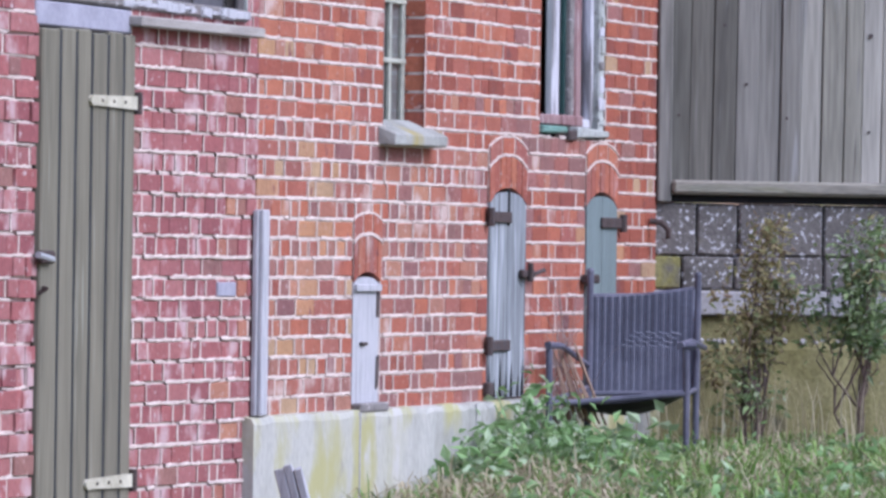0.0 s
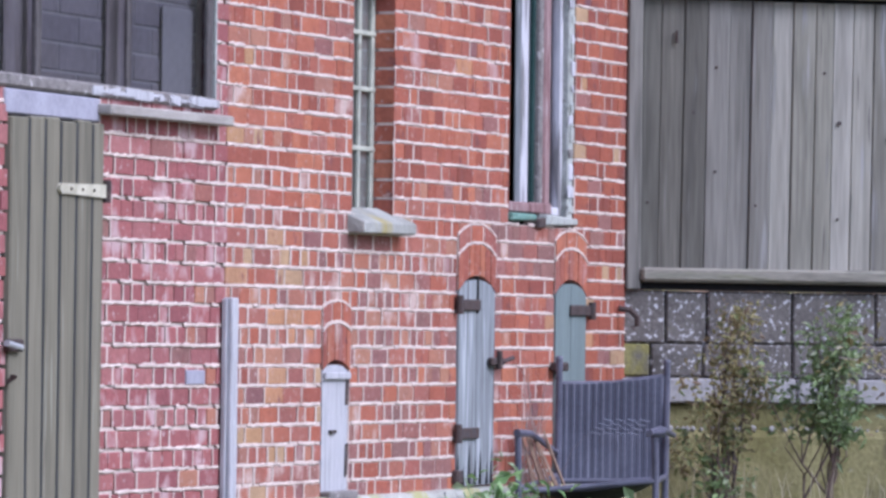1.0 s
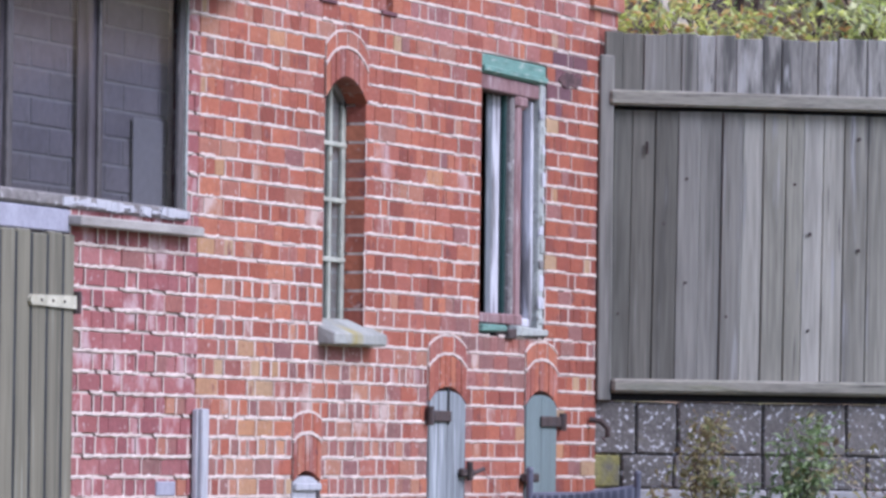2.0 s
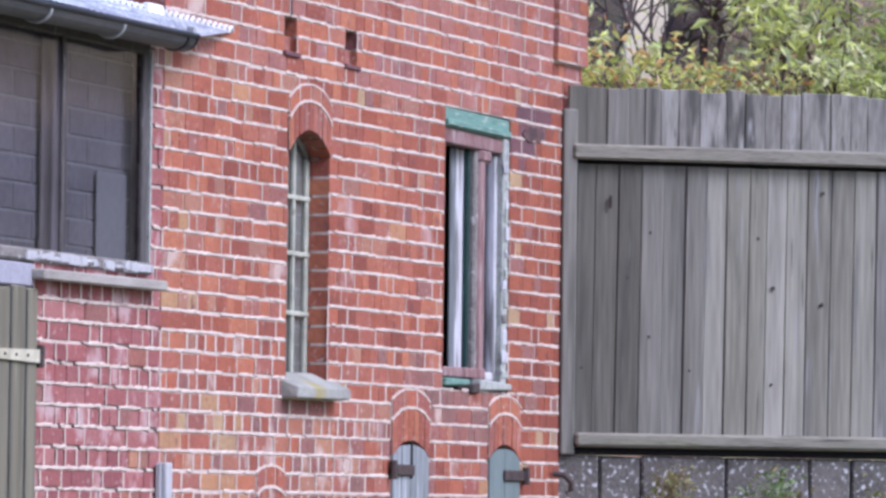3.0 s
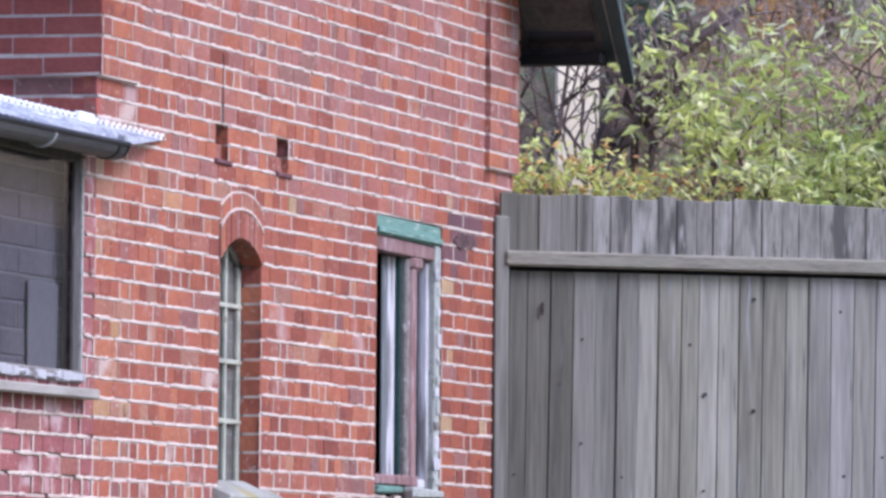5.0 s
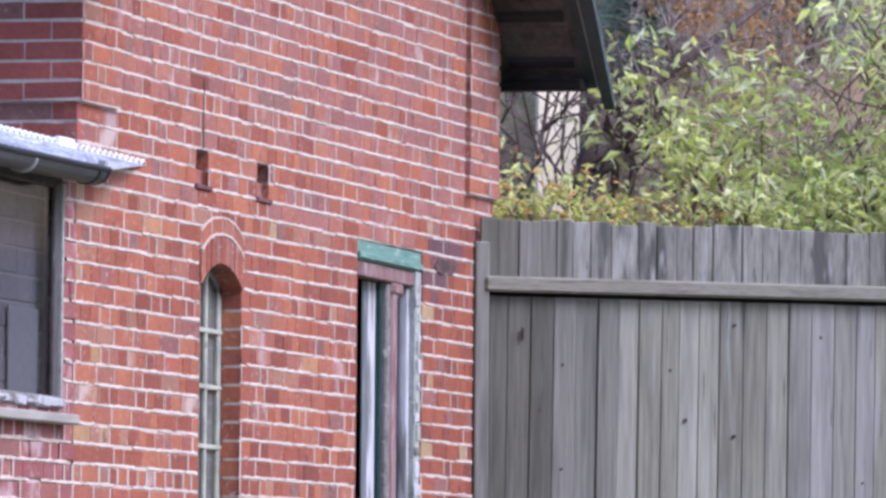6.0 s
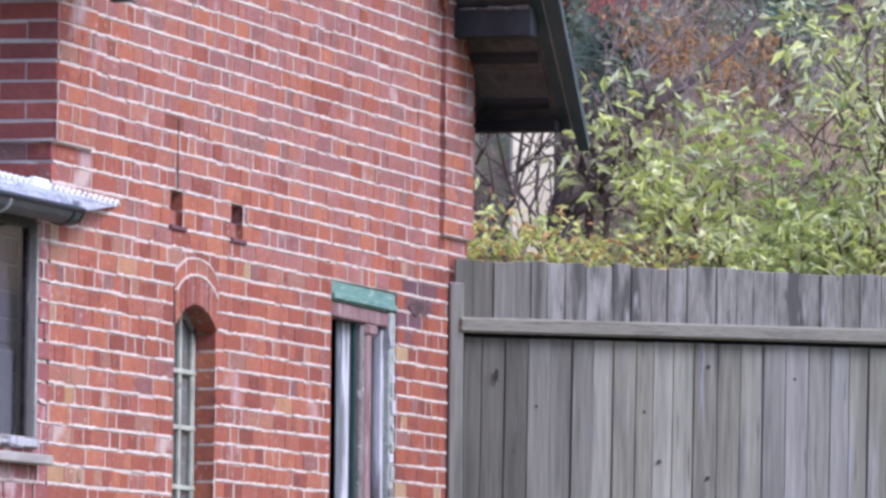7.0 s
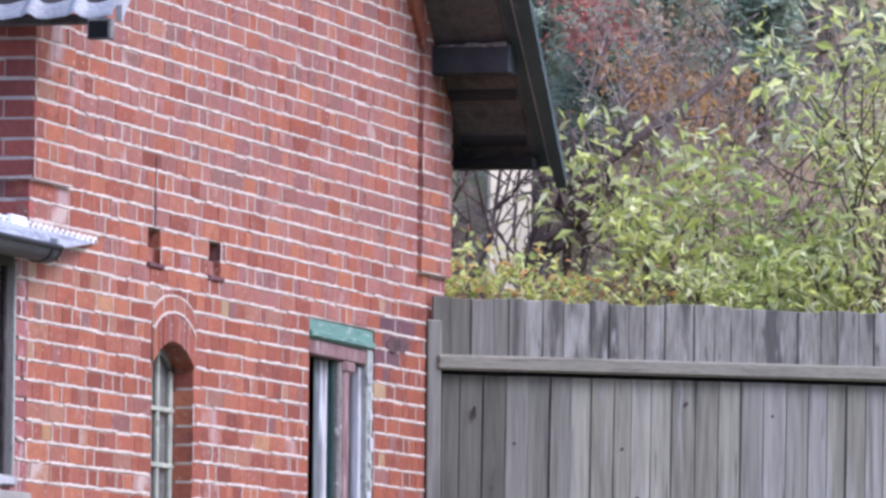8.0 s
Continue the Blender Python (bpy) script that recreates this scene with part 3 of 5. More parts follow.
# left lisene, right lisene and raking band: brickwork a little proud of the wall
lis_z = 3.185
k_lis = int((lis_z - Z0) / COURSE) + 1
zl = Z0 + k_lis * COURSE


def pier_holes(z):
    return []


pier = wall_core("corner_pier", range(k_lis, 52), pier_holes, lambda z: max(GX0 - 0.02, gable_x0(z)), lambda z: 0.43, -LIS + 0.003, 0.006, M_mortar, house)
put_bricks(lay(range(k_lis, 52), pier_holes, lambda z: max(GX0 - LIS, gable_x0(z) - 0.02), lambda z: 0.43, 0.05), "gable", pier, lambda *a: False, -LIS)
pier2 = wall_core("corner_pier", range(k_lis, 52), pier_holes, lambda z: 5.66, gable_x1, -LIS + 0.003, 0.006, M_mortar, house)
put_bricks(lay(range(k_lis, 52), pier_holes, lambda z: 5.66, lambda z: min(GX1 + LIS, gable_x1(z) + 0.02), 0.02), "gable", pier2, lambda *a: False, -LIS)

# raking bands under the verge
for side in (0, 1):
    for i in range(26):
        t = i * 0.118
        xm = (5.70 - t) if side else (0.50 + t)
        if (side and xm < RIDGE_X) or (not side and xm > RIDGE_X):
            break
        zt = under_roof(xm) - 0.02
        dz = ROOF_K * 0.108 * (1 if side else -1)
        a, b = (xm - 0.108, xm) if side else (xm, xm + 0.108)
        za, zb_ = (zt + dz, zt) if side else (zt, zt - dz)
        v = [(x, y, z) for y in (0.02, -LIS) for x, z in ((a, za - 0.20), (b, zb_ - 0.20), (b, zb_), (a, za))]
        pydata("raking_brick", v, [(0, 1, 5, 4), (1, 2, 6, 5), (2, 3, 7, 6), (3, 0, 4, 7), (4, 5, 6, 7)], BM_O["orange"], house)

# front wall round the corner, faces -x
front = wall_core("front_wall", range(30, 44), pier_holes, lambda z: 0.02, lambda z: 4.5, GX0 + 0.003, 0.2, M_mortar, house, axis="y")
put_bricks(lay(range(30, k_lis), pier_holes, lambda z: 0.0, lambda z: 2.5, 0.1, True), "front", front, lambda *a: False, GX0, "y")
pier3 = wall_core("front_pier", range(k_lis, 44), pier_holes, lambda z: -LIS + 0.004, lambda z: 2.5, GX0 - LIS + 0.003, GX0 + 0.004, M_mortar, house, axis="y")
put_bricks(lay(range(k_lis, 44), pier_holes, lambda z: -LIS, lambda z: 2.5, 0.1, True), "front", pier3, lambda *a: False, GX0 - LIS, "y")

part("front_wall_foot", bx(GX0 + 0.01, 0.2, 0.24, 4.6, -0.4, 2.85), M_mortar, house)
part("side_wall", bx(5.98, 6.18, 0.245, 4.6, -0.4, 3.86), BM_J["mixed"], house, "plain brick side wall")
bw_ = bmesh.new()
bv_ = [bw_.verts.new((x, y, z)) for y in (4.38, 4.6) for x, z in ((0.2, -0.4), (5.98, -0.4), (5.98, 4.2), (RIDGE_X, 6.75), (0.2, 4.2))]
bw_.faces.new(bv_[:5])
bw_.faces.new(bv_[5:][::-1])
for i in range(5):
    bw_.faces.new((bv_[i], bv_[5 + i], bv_[5 + (i + 1) % 5], bv_[(i + 1) % 5]))
bmesh.ops.recalc_face_normals(bw_, faces=bw_.faces)
part("back_gable", bw_, BM_J["mixed"], house, "plain brick back gable")

# plinth
pl = bmesh.new()
nx = 60
prof = [(-0.045, -0.6), (-0.045, 0.53), (-0.035, 0.556), (0.01, 0.562)]
grid = [[pl.verts.new((-0.16 + 6.35 * i / nx, y + (rng.uniform(-0.004, 0.004) if j < 3 else 0), z + (rng.uniform(-0.006, 0.006) if j in (1, 2) else 0))) for j, (y, z) in enumerate(prof)] for i in range(nx + 1)]
for i in range(nx):
    for j in range(3):
        pl.faces.new((grid[i][j], grid[i + 1][j], grid[i + 1][j + 1], grid[i][j + 1]))
pl.faces.new([grid[0][j] for j in range(4)] + [pl.verts.new((-0.16, 0.01, -0.6))])
part("plinth", pl, M_concrete, house, "pale cracked concrete plinth with yellow-green algae")
cracks = thing("plinth_joint", "hairline joint and rough edge in the concrete plinth", "joint", kind="structure")
for cx in (1.16, 2.78):
    part("crack_strip", bx(cx, cx + 0.012, -0.0485, -0.04, 0.2, 0.55, jit=0.004), M_ledge, cracks)

# ---- roof ----
sl = math.atan(ROOF_K)
Y_OUT, Y_BACK = -0.42, 4.6


def slope_slab(name, side, x_low, x_high, lift0, lift1, y0, y1, material, label="", splay=0.0):
    bm = bmesh.new()
    v = []
    for x in (x_low, x_high):
        z = ROOF_Z + ROOF_K * ((x + 0.235) if side < 0 else (6.435 - x))
        for y in (y0, y1):
            for l in (lift0, lift1):
                v.append(bm.verts.new((x, y - (splay if x == x_high and y == y0 else 0.0), z + l)))
    for q in ((0, 1, 3, 2), (4, 6, 7, 5), (0, 4, 5, 1), (2, 3, 7, 6), (0, 2, 6, 4), (1, 5, 7, 3)):
        bm.faces.new([v[i] for i in q])
    bmesh.ops.recalc_face_normals(bm, faces=bm.faces)
    return part(name, bm, material, house, label)


slope_slab("roof_deck", 1, 6.42, RIDGE_X, 0.004, 0.06, Y_OUT, Y_BACK, M_soffit, "dark stained roof boarding seen from below")
slope_slab("roof_deck", -1, -0.24, RIDGE_X, 0.004, 0.06, Y_OUT + 0.05, Y_BACK, M_soffit)
# boards and battens below the right verge
for i in range(14):
    slope_slab("soffit_board", 1, 6.40 - i * 0.13, 6.275 - i * 0.13, -0.008, 0.002, Y_OUT + 0.05, -0.03, M_soffit)
for x in (5.87, 4.4):
    z = ROOF_Z + ROOF_K * (6.435 - x)
    part("purlin", bx(x - 0.07, x + 0.07, Y_OUT + 0.02, 0.1, z - 0.135, z + 0.0, 0.006), M_purlin, house, "black painted purlin end")
# plate in near-black: the shade below the eave is put into its colour
part("eave_plate", bx(6.28, 6.42, Y_OUT + 0.02, 3.0, ROOF_Z - 0.03, ROOF_Z + 0.02, 0.006), M_shade, house)
# right barge: an inner and an outer board
for y0, y1, lo, hi, xl, splay in ((Y_OUT - 0.015, Y_OUT + 0.03, 0.0, 0.12, 6.45, 0.0), (Y_OUT - 0.085, Y_OUT - 0.032, -0.03, 0.03, 6.525, 0.11)):
    slope_slab("barge_board", 1, xl, RIDGE_X, lo, hi, y0, y1, M_barge, "black-green painted barge board", splay)
# pale strip painted as the thin highlight between the two boards
slope_slab("barge_bead", 1, 6.46, RIDGE_X, -0.004, 0.008, Y_OUT - 0.024, Y_OUT - 0.017, M_bracket, "pale strip painted as a highlight along the barge board")
slope_slab("barge_board", -1, -0.26, RIDGE_X, -0.02, 0.045, Y_OUT - 0.012, Y_OUT + 0.012, M_tile)
# left eave: tiles with rolls, and a plate end
tile_v, tile_f = [], []
nt = 14
for i in range(nt + 1):
    u = i / nt
    y = u * 0.185
    h = 0.020 * math.exp(-((u - 0.82) / 0.10) ** 2) + 0.006 * math.cos(2 * math.pi * u)
    for s, dz in ((0.0, 0.0), (0.36, 0.0), (0.0, -0.020)):
        tile_v.append((s * math.cos(sl) - h * math.sin(sl), y, s * math.sin(sl) + (h + dz) * math.cos(sl)))
for i in range(nt):
    a = 3 * i
    tile_f += [(a, a + 3, a + 4, a + 1), (a + 2, a + 5, a + 3, a)]
tile_me = bpy.data.meshes.new("roof_tile")
tile_me.from_pydata(tile_v, [], tile_f)
tile_me.materials.append(M_tile)
for p in tile_me.polygons:
    p.use_smooth = True
for row in range(5):
    for c in range(14):
        ob = new("roof_tile", tile_me)
        ob.parent = house
        x = -0.30 + row * 0.31 * math.cos(sl)
        ob.matrix_basis = pose(x, Y_OUT + 0.01 + c * 0.18, ROOF_Z - 0.012 + row * 0.31 * math.sin(sl) + 0.012 * row * 0, rng.uniform(-0.5, 0.5), rng.uniform(-0.6, 0.6), 0)
pe = bx(-0.37, -0.325, -0.425, -0.330, 3.722, 3.80, 0.004)
slope_slab("roof_covering", -1, 0.85, RIDGE_X, 0.062, 0.09, Y_OUT, Y_BACK, M_tile, "grey tiled roof slope")
slope_slab("roof_covering", 1, 6.44, RIDGE_X, 0.062, 0.09, Y_OUT - 0.03, Y_BACK, M_tile)
# a torn strip of mortar above the purlin and the battens between the rafters
for x in (6.08, 6.30):
    slope_slab("soffit_batten", 1, x + 0.016, x - 0.016, -0.032, -0.009, Y_OUT + 0.06, -0.04, M_rim)
for i in range(7):
    y = -0.06 - 0.045 * i
    part("mortar_crumb", bx(5.795, 5.82, y - rng.uniform(0.04, 0.06), y + rng.uniform(0.0, 0.01), 4.34, 4.347 + rng.uniform(0.0, 0.014), 0.002, 0.004), M_oldframe, house)
slope_slab("roof_covering", -1, -0.20, 0.85, 0.062, 0.075, 2.1, Y_BACK, M_tile)
part("eave_board", bx(-0.22, -0.15, Y_OUT + 0.08, Y_BACK, 3.80, 3.835, 0.004), M_soffit, house, "dark eave board")
part("plate_end", pe, M_oldframe, house, "dark hollow plate end below the eave")
# near-black block over the plate end stands in for its shaded hollow
part("plate_end_hollow", bx(-0.374, -0.30, -0.412, -0.338, 3.727, 3.79), M_shade, house)

# ---- arched window ----
win_a = thing("window_1", "narrow arched window with flaking pale frame in a brick reveal", "window", kind="structure")
xc, hw, foot, spring, rise, ring = ARCHES["window"]
YF = 0.085
for x in (xc - hw, xc + hw - 0.045):
    part("window_frame", bx(x, x + 0.04, YF, YF + 0.02, foot, spring + 0.03, 0.004), M_archframe, win_a)
for x in (1.915,):
    part("glazing_bar", bx(x - 0.012, x + 0.012, YF - 0.002, YF + 0.014, foot, spring + 0.10, 0.003), M_archframe, win_a)
for z in (foot + 0.015, 1.975, 2.22, 2.45):
    part("glazing_bar", bx(xc - hw, xc + hw, YF - 0.004, YF + 0.014, z - 0.010, z + 0.010, 0.003), M_archframe, win_a)
head = bmesh.new()
prev = None
ra, za_ = arch_centre(hw, spring, rise)
tha = math.asin(hw / ra)
for i in range(13):
    t = -tha + 2 * tha * i / 12
    q = [head.verts.new((xc + g * math.sin(t), y, za_ + g * math.cos(t))) for g in (ra, ra - 0.03) for y in (YF, YF + 0.02)]
    if prev:
        for a, b in ((0, 1), (1, 3), (3, 2), (2, 0)):
            head.faces.new((prev[a], q[a], q[b], prev[b]))
    prev = q
# head in a darker grey than the frame, colouring in the arch's shadow
part("frame_head", head, M_oldframe, win_a)
pane = part("pane", pane_bm(xc - hw + 0.02, xc + hw - 0.02, YF + 0.010, foot, spring + 0.09), G_window, win_a)
pane.visible_shadow = False
# board added behind the pane to give the glass its pale grey
part("dusty_board", bx(xc - hw - 0.05, xc + hw + 0.05, YF + 0.021, YF + 0.04, foot - 0.05, spring + rise + 0.05), M_pane_backing, win_a, "pale board added behind the glass for its grey tone")
sb = bx(1.50, 2.22, -0.075, 0.075, 1.622, 1.674, 0.006, 0.005)
for v in sb.verts:
    if v.co.z > 1.65 and v.co.y > 0.0:
        v.co.z += 0.058
part("window_sill", sb, M_sill, win_a, "weathered sloping sill with ochre moss")
arch_ring(xc, hw, spring, rise, ring, gable, 9)
for nm in ("hatch_low", "hatch_mid", "hatch_far"):
    a = ARCHES[nm]
    arch_ring(a[0], a[1], a[3], a[4], a[5], gable, 7)
# brick jamb pieces of the arched window's reveal
for k in range(15, 27):
    z = Z0 + k * COURSE
    v = [(xc + hw - 0.004 + o, y, zz) for o in (0.0, 0.05) for y, zz in ((0.003, z + 0.006), (YF, z + 0.006), (YF, z + COURSE - 0.006), (0.003, z + COURSE - 0.006))]
    pydata("jamb_brick", v, [(0, 1, 2, 3), (0, 4, 5, 1), (3, 2, 6, 7)], BM_O["orange"], gable)
    part("jamb_joint", bx(xc + hw - 0.003, xc + hw + 0.03, 0.004, YF - 0.012, z - 0.006, z + 0.006, 0.001, 0.001), M_mortar, gable)

# ---- tall window with open sash ----
win_b = thing("window_2", "tall decayed window with peeling white, oxide-red and green paint, left leaf ajar", "window", kind="structure")
part("lintel_board", bx(3.862, 4.925, 0.005, 0.10, 2.862, 2.948, 0.005, 0.004), M_green, win_b, "faded green lintel board")
part("lintel_batten", bx(3.87, 4.92, -0.008, 0.006, 2.868, 2.895, 0.003, 0.002), M_green, win_b)
part("frame_head", bx(3.87, 4.88, 0.012, 0.09, 2.79, 2.858, 0.006, 0.003), M_oxred, win_b)
part("mullion", bx(4.505, 4.60, 0.022, 0.10, 1.80, 2.79, 0.012), M_oxred, win_b)
part("mullion_bead", bx(4.45, 4.508, 0.03, 0.10, 1.80, 2.79, 0.008, 0.004), M_oldframe, win_b, "bare grey bead of the mullion")
part("mullion_cap", bx(4.49, 4.66, 0.012, 0.05, 2.735, 2.795, 0.015, 0.005), M_oxred, win_b)
part("frame_foot", bx(3.87, 4.60, 0.012, 0.10, 1.765, 1.81, 0.006, 0.004), M_oxred, win_b)
part("side_frame", bx(4.835, 4.925, 0.004, 0.09, 1.74, 2.86, 0.006, 0.006), M_flake, win_b, "pale flaking side frame")
for i in range(14):
    z = 1.78 + i * 0.077 + rng.uniform(-0.02, 0.02)
    part("flaking_paint", bx(4.83 + rng.uniform(-0.012, 0.05), 4.90 + rng.uniform(-0.02, 0.03), -0.001, 0.006, z, z + rng.uniform(0.02, 0.09), 0.001, 0.010), rng.choice([M_flake, M_peel, M_oldframe]), win_b)
part("casement_stile", bx(4.80, 4.875, 0.034, 0.075, 1.79, 2.785, 0.006), M_peel, win_b, "peeling white casement stile")
part("casement_stile", bx(4.60, 4.64, 0.045, 0.085, 1.79, 2.785, 0.005), M_oldframe, win_b)
pn = part("pane", pane_bm(4.63, 4.81, 0.06, 1.80, 2.785), G_window, win_b)
pn.visible_shadow = False
part("casement_foot", bx(4.60, 4.83, 0.035, 0.08, 1.76, 1.80, 0.006, 0.003), M_peel, win_b)
# added sheet whose colour gives the pane its lilac grey
part("dim_lining", bx(4.58, 4.92, 0.09, 0.10, 1.74, 2.86), M_lintel, win_b, "lilac-grey sheet added behind the pane for its tone")
part("loose_board", bx(4.245, 4.325, 0.084, 0.094, 1.80, 2.79, 0.004, 0.004), M_hatch, win_b, "bare grey board behind the gap")
part("loose_board", bx(4.32, 4.47, 0.08, 0.092, 1.80, 2.79, 0.006, 0.004), M_peel, win_b, "white board with flaking paint behind the gap")
part("green_leaf_edge", bx(4.43, 4.56, 0.055, 0.078, 1.80, 2.79, 0.004), M_dkgreen, win_b, "dark green leaf edge")
# near-black sheet stands in for the unlit room behind the opening
part("dark_backing", bx(3.80, 5.0, 0.19, 0.235, 1.70, 3.0), M_shade, win_b)
part("sill_board", bx(3.85, 4.24, -0.02, 0.08, 1.722, 1.752, 0.006, 0.008), M_green, win_b, "broken green sill board")
part("sill_board", bx(4.42, 4.94, -0.02, 0.08, 1.715, 1.755, 0.006, 0.008), M_flake, win_b)
part("sill_bracket", bx(4.27, 4.40, -0.02, 0.05, 1.70, 1.745, 0.005, 0.008), M_iron, win_b)

# slots: small recesses
for sx, sz in SLOTS:
    s = thing("wall_slot", "narrow dark vent slot left in the brickwork", "vent slot", kind="structure")
    # two brick tones on the back: lit below, upper half darkened as shade
    part("slot_back", bx(sx - 0.09, sx + 0.09, 0.030, 0.09, sz, sz + COURSE * 0.95), BM_O["mixed"], s)
    part("slot_back", bx(sx - 0.09, sx + 0.09, 0.065, 0.09, sz + COURSE * 0.95, sz + 2 * COURSE), BM_O["dark"], s)
    part("slot_ledge", bx(sx - 0.10, sx + 0.11, -0.012, 0.03, sz - 0.012, sz + 0.006, 0.002), BM_O["dark"], s)
part("rust_strap", bx(1.56, 1.572, -0.004, 0.002, 3.17, 3.45), M_iron, house, "thin iron strap")

put_bricks(lay(ROWS_G, gable_cut, lambda z: gable_x0(z) + 0.0, gable_x1, 0.216), "gable", gable, near_gable)
bed_joints(range(1, 80), gable_cut, gable_x0, gable_x1, 0.003, gable, 0.0054, 0.006, 0.03)

# ---- lean-to ----
lean = thing("lean_to", "low brick lean-to with rough pinkish-red brickwork and smeared pale joints", "outbuilding")
DOOR = (-2.44, -1.475, 0.12, 2.05)
LWIN = (-3.3, -0.19, 2.05, 2.94)
LX0 = -3.6


def lean_open(z):
    out = []
    if z < DOOR[3]:
        out.append((DOOR[0], DOOR[1]))
    if LWIN[2] < z < LWIN[3]:
        out.append((LWIN[0], LWIN[1]))
    return out


rows_l = range(-8, 32)
lean_wall = wall_core("lean_to_wall", rows_l, lean_open, lambda z: LX0, lambda z: GX0 - 0.002, 0.0065, 0.22, M_mortar, lean)
put_bricks(lay(rows_l, lean_open, lambda z: LX0, lambda z: GX0, 0.03), "lean", lean_wall, lambda a, b, z: a > -1.48 and 0.05 < z < 2.0, 0.0, "x", 0.0035)
bed_joints(rows_l, lean_open, lambda z: LX0, lambda z: GX0, 0.004, lean_wall, 0.0056, 0.009, 0.06)
part("back_wall", bx(LX0, -0.05, 1.9, 2.1, -0.3, 3.0), M_mortar, lean)
part("end_wall", bx(LX0 - 0.2, LX0, 0.0, 2.1, -0.3, 3.0), M_mortar, lean)
part("wall_plate", bx(LX0, -0.05, 0.0, 0.16, 2.935, 2.99), M_rotpost, lean)
part("stone_lintel", bx(-2.47, -1.50, -0.012, 0.15, 1.958, 2.045, 0.006, 0.003), M_lintel, lean, "lilac-grey stone lintel over the door")

# window of the lean-to
win_c = thing("window_3", "wide grimy window with rotten grey timber frame and added blockwork behind", "window", kind="structure")
part("window_foot", bx(-3.3, -0.195, -0.018, 0.07, 2.045, 2.095, 0.008, 0.006), M_oldframe, win_c, "rotten flaking bottom rail")
for i in range(18):
    x = -1.62 + i * 0.075 + rng.uniform(-0.03, 0.03)
    part("paint_flake", bx(x, x + rng.uniform(0.05, 0.16), -0.0225 - 0.0003 * i, -0.017, 2.050 + rng.uniform(0, 0.014), 2.066 + rng.uniform(0, 0.022), 0.001, 0.008), M_white_board, win_c)
part("window_head", bx(-3.3, -0.195, 0.0, 0.03, 2.88, 2.935, 0.006), M_rotpost, win_c)
for x, w in ((-0.262, 0.055), (-2.13, 0.05), (-3.27, 0.05)):
    part("window_post", bx(x - w / 2, x + w / 2 + 0.01, -0.004, 0.014, 2.09, 2.90, 0.004, 0.003), M_rotpost, win_c)
part("edge_bead", bx(-0.214, -0.198, -0.010, 0.02, 2.09, 2.90, 0.003, 0.003), M_flake, win_c)
# board added for the paler area low in the right pane
part("inner_board", bx(-0.62, -0.29, 0.060, 0.068, 2.06, 2.42, 0.003, 0.008), M_innerjoint, win_c, "pale lilac board added behind the glass")
part("glazing_bar", bx(-1.19, -1.16, -0.002, 0.012, 2.09, 2.90, 0.005, 0.002), M_rotpost, win_c)
for a, b in ((-3.25, -2.14), (-2.10, -1.18), (-1.17, -0.27)):
    p = part("pane", pane_bm(a, b, 0.012, 2.09, 2.89), G_window, win_c)
    p.visible_shadow = False
# blockwork added close behind the glass in place of a mirrored brick pattern
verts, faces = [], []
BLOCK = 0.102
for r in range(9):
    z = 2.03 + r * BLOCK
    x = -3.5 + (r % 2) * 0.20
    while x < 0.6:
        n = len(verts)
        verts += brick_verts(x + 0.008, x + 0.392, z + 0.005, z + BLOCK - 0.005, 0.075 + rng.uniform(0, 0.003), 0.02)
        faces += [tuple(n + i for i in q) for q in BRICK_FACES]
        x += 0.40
tagged(pydata("inner_blockwork", verts, faces, M_inner, win_c, "added blockwork for the mirrored brick pattern in the panes"), kind="stuff")
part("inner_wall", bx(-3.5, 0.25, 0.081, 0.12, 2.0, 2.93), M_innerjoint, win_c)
# boards added for the darker bands in the panes
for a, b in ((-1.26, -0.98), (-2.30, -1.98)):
    part("inner_board", bx(a, b, 0.055, 0.065, 2.06, 2.92, 0.003, 0.01), M_curtain, win_c, "dark board added behind the glass")
part("window_sill", bx(-1.53, -0.15, -0.065, 0.02, 1.988, 2.026, 0.006, 0.004), M_sillboard, win_c, "plain grey sill board")

# corrugated roof and gutter
wave = 0.068
verts, faces = [], []
xs = [LX0 - 0.1 + i * wave / 8 for i in range(int((0.80 - LX0 + 0.1) / (wave / 8)))]
for i, x in enumerate(xs):
    h = 0.007 * math.sin(2 * math.pi * x / wave)
    f = min(1.0, max(0.0, (0.80 - x) / 0.9))
    yl = 0.0 - 0.17 * f
    verts += [(x, yl, 3.045 - 0.085 * f + h * 0.25), (x, 0.0, 3.047 + h), (x, 1.9, 2.75 + h)]
for i in range(len(xs) - 1):
    a = 3 * i
    faces += [(a, a + 3, a + 4, a + 1), (a + 1, a + 4, a + 5, a + 2)]
sheet = pydata("roof_sheet", verts, faces, M_sheet, lean, "grey corrugated plastic roof sheet")
verts, faces = [], []
for i, x in enumerate(xs):
    h = 0.013 * math.sin(2 * math.pi * x / wave)
    verts += [(x, -0.010, 3.046 + h), (x, -0.010, 3.055 + h), (x, 0.015, 3.055 + h)]
for i in range(len(xs) - 1):
    a = 3 * i
    faces += [(a, a + 3, a + 4, a + 1), (a + 1, a + 4, a + 5, a + 2)]
pydata("ridge_edge", verts, faces, M_whitesheet, lean, "white scalloped top edge of the sheet")
part("ridge_patch", bx(-0.30, -0.12, -0.022, 0.0, 3.03, 3.075, 0.004), M_whitesheet, lean)
gut = bmesh.new()
gx = [(LX0 - 0.1, 2.926), (-0.20, 2.950)]
prev = None
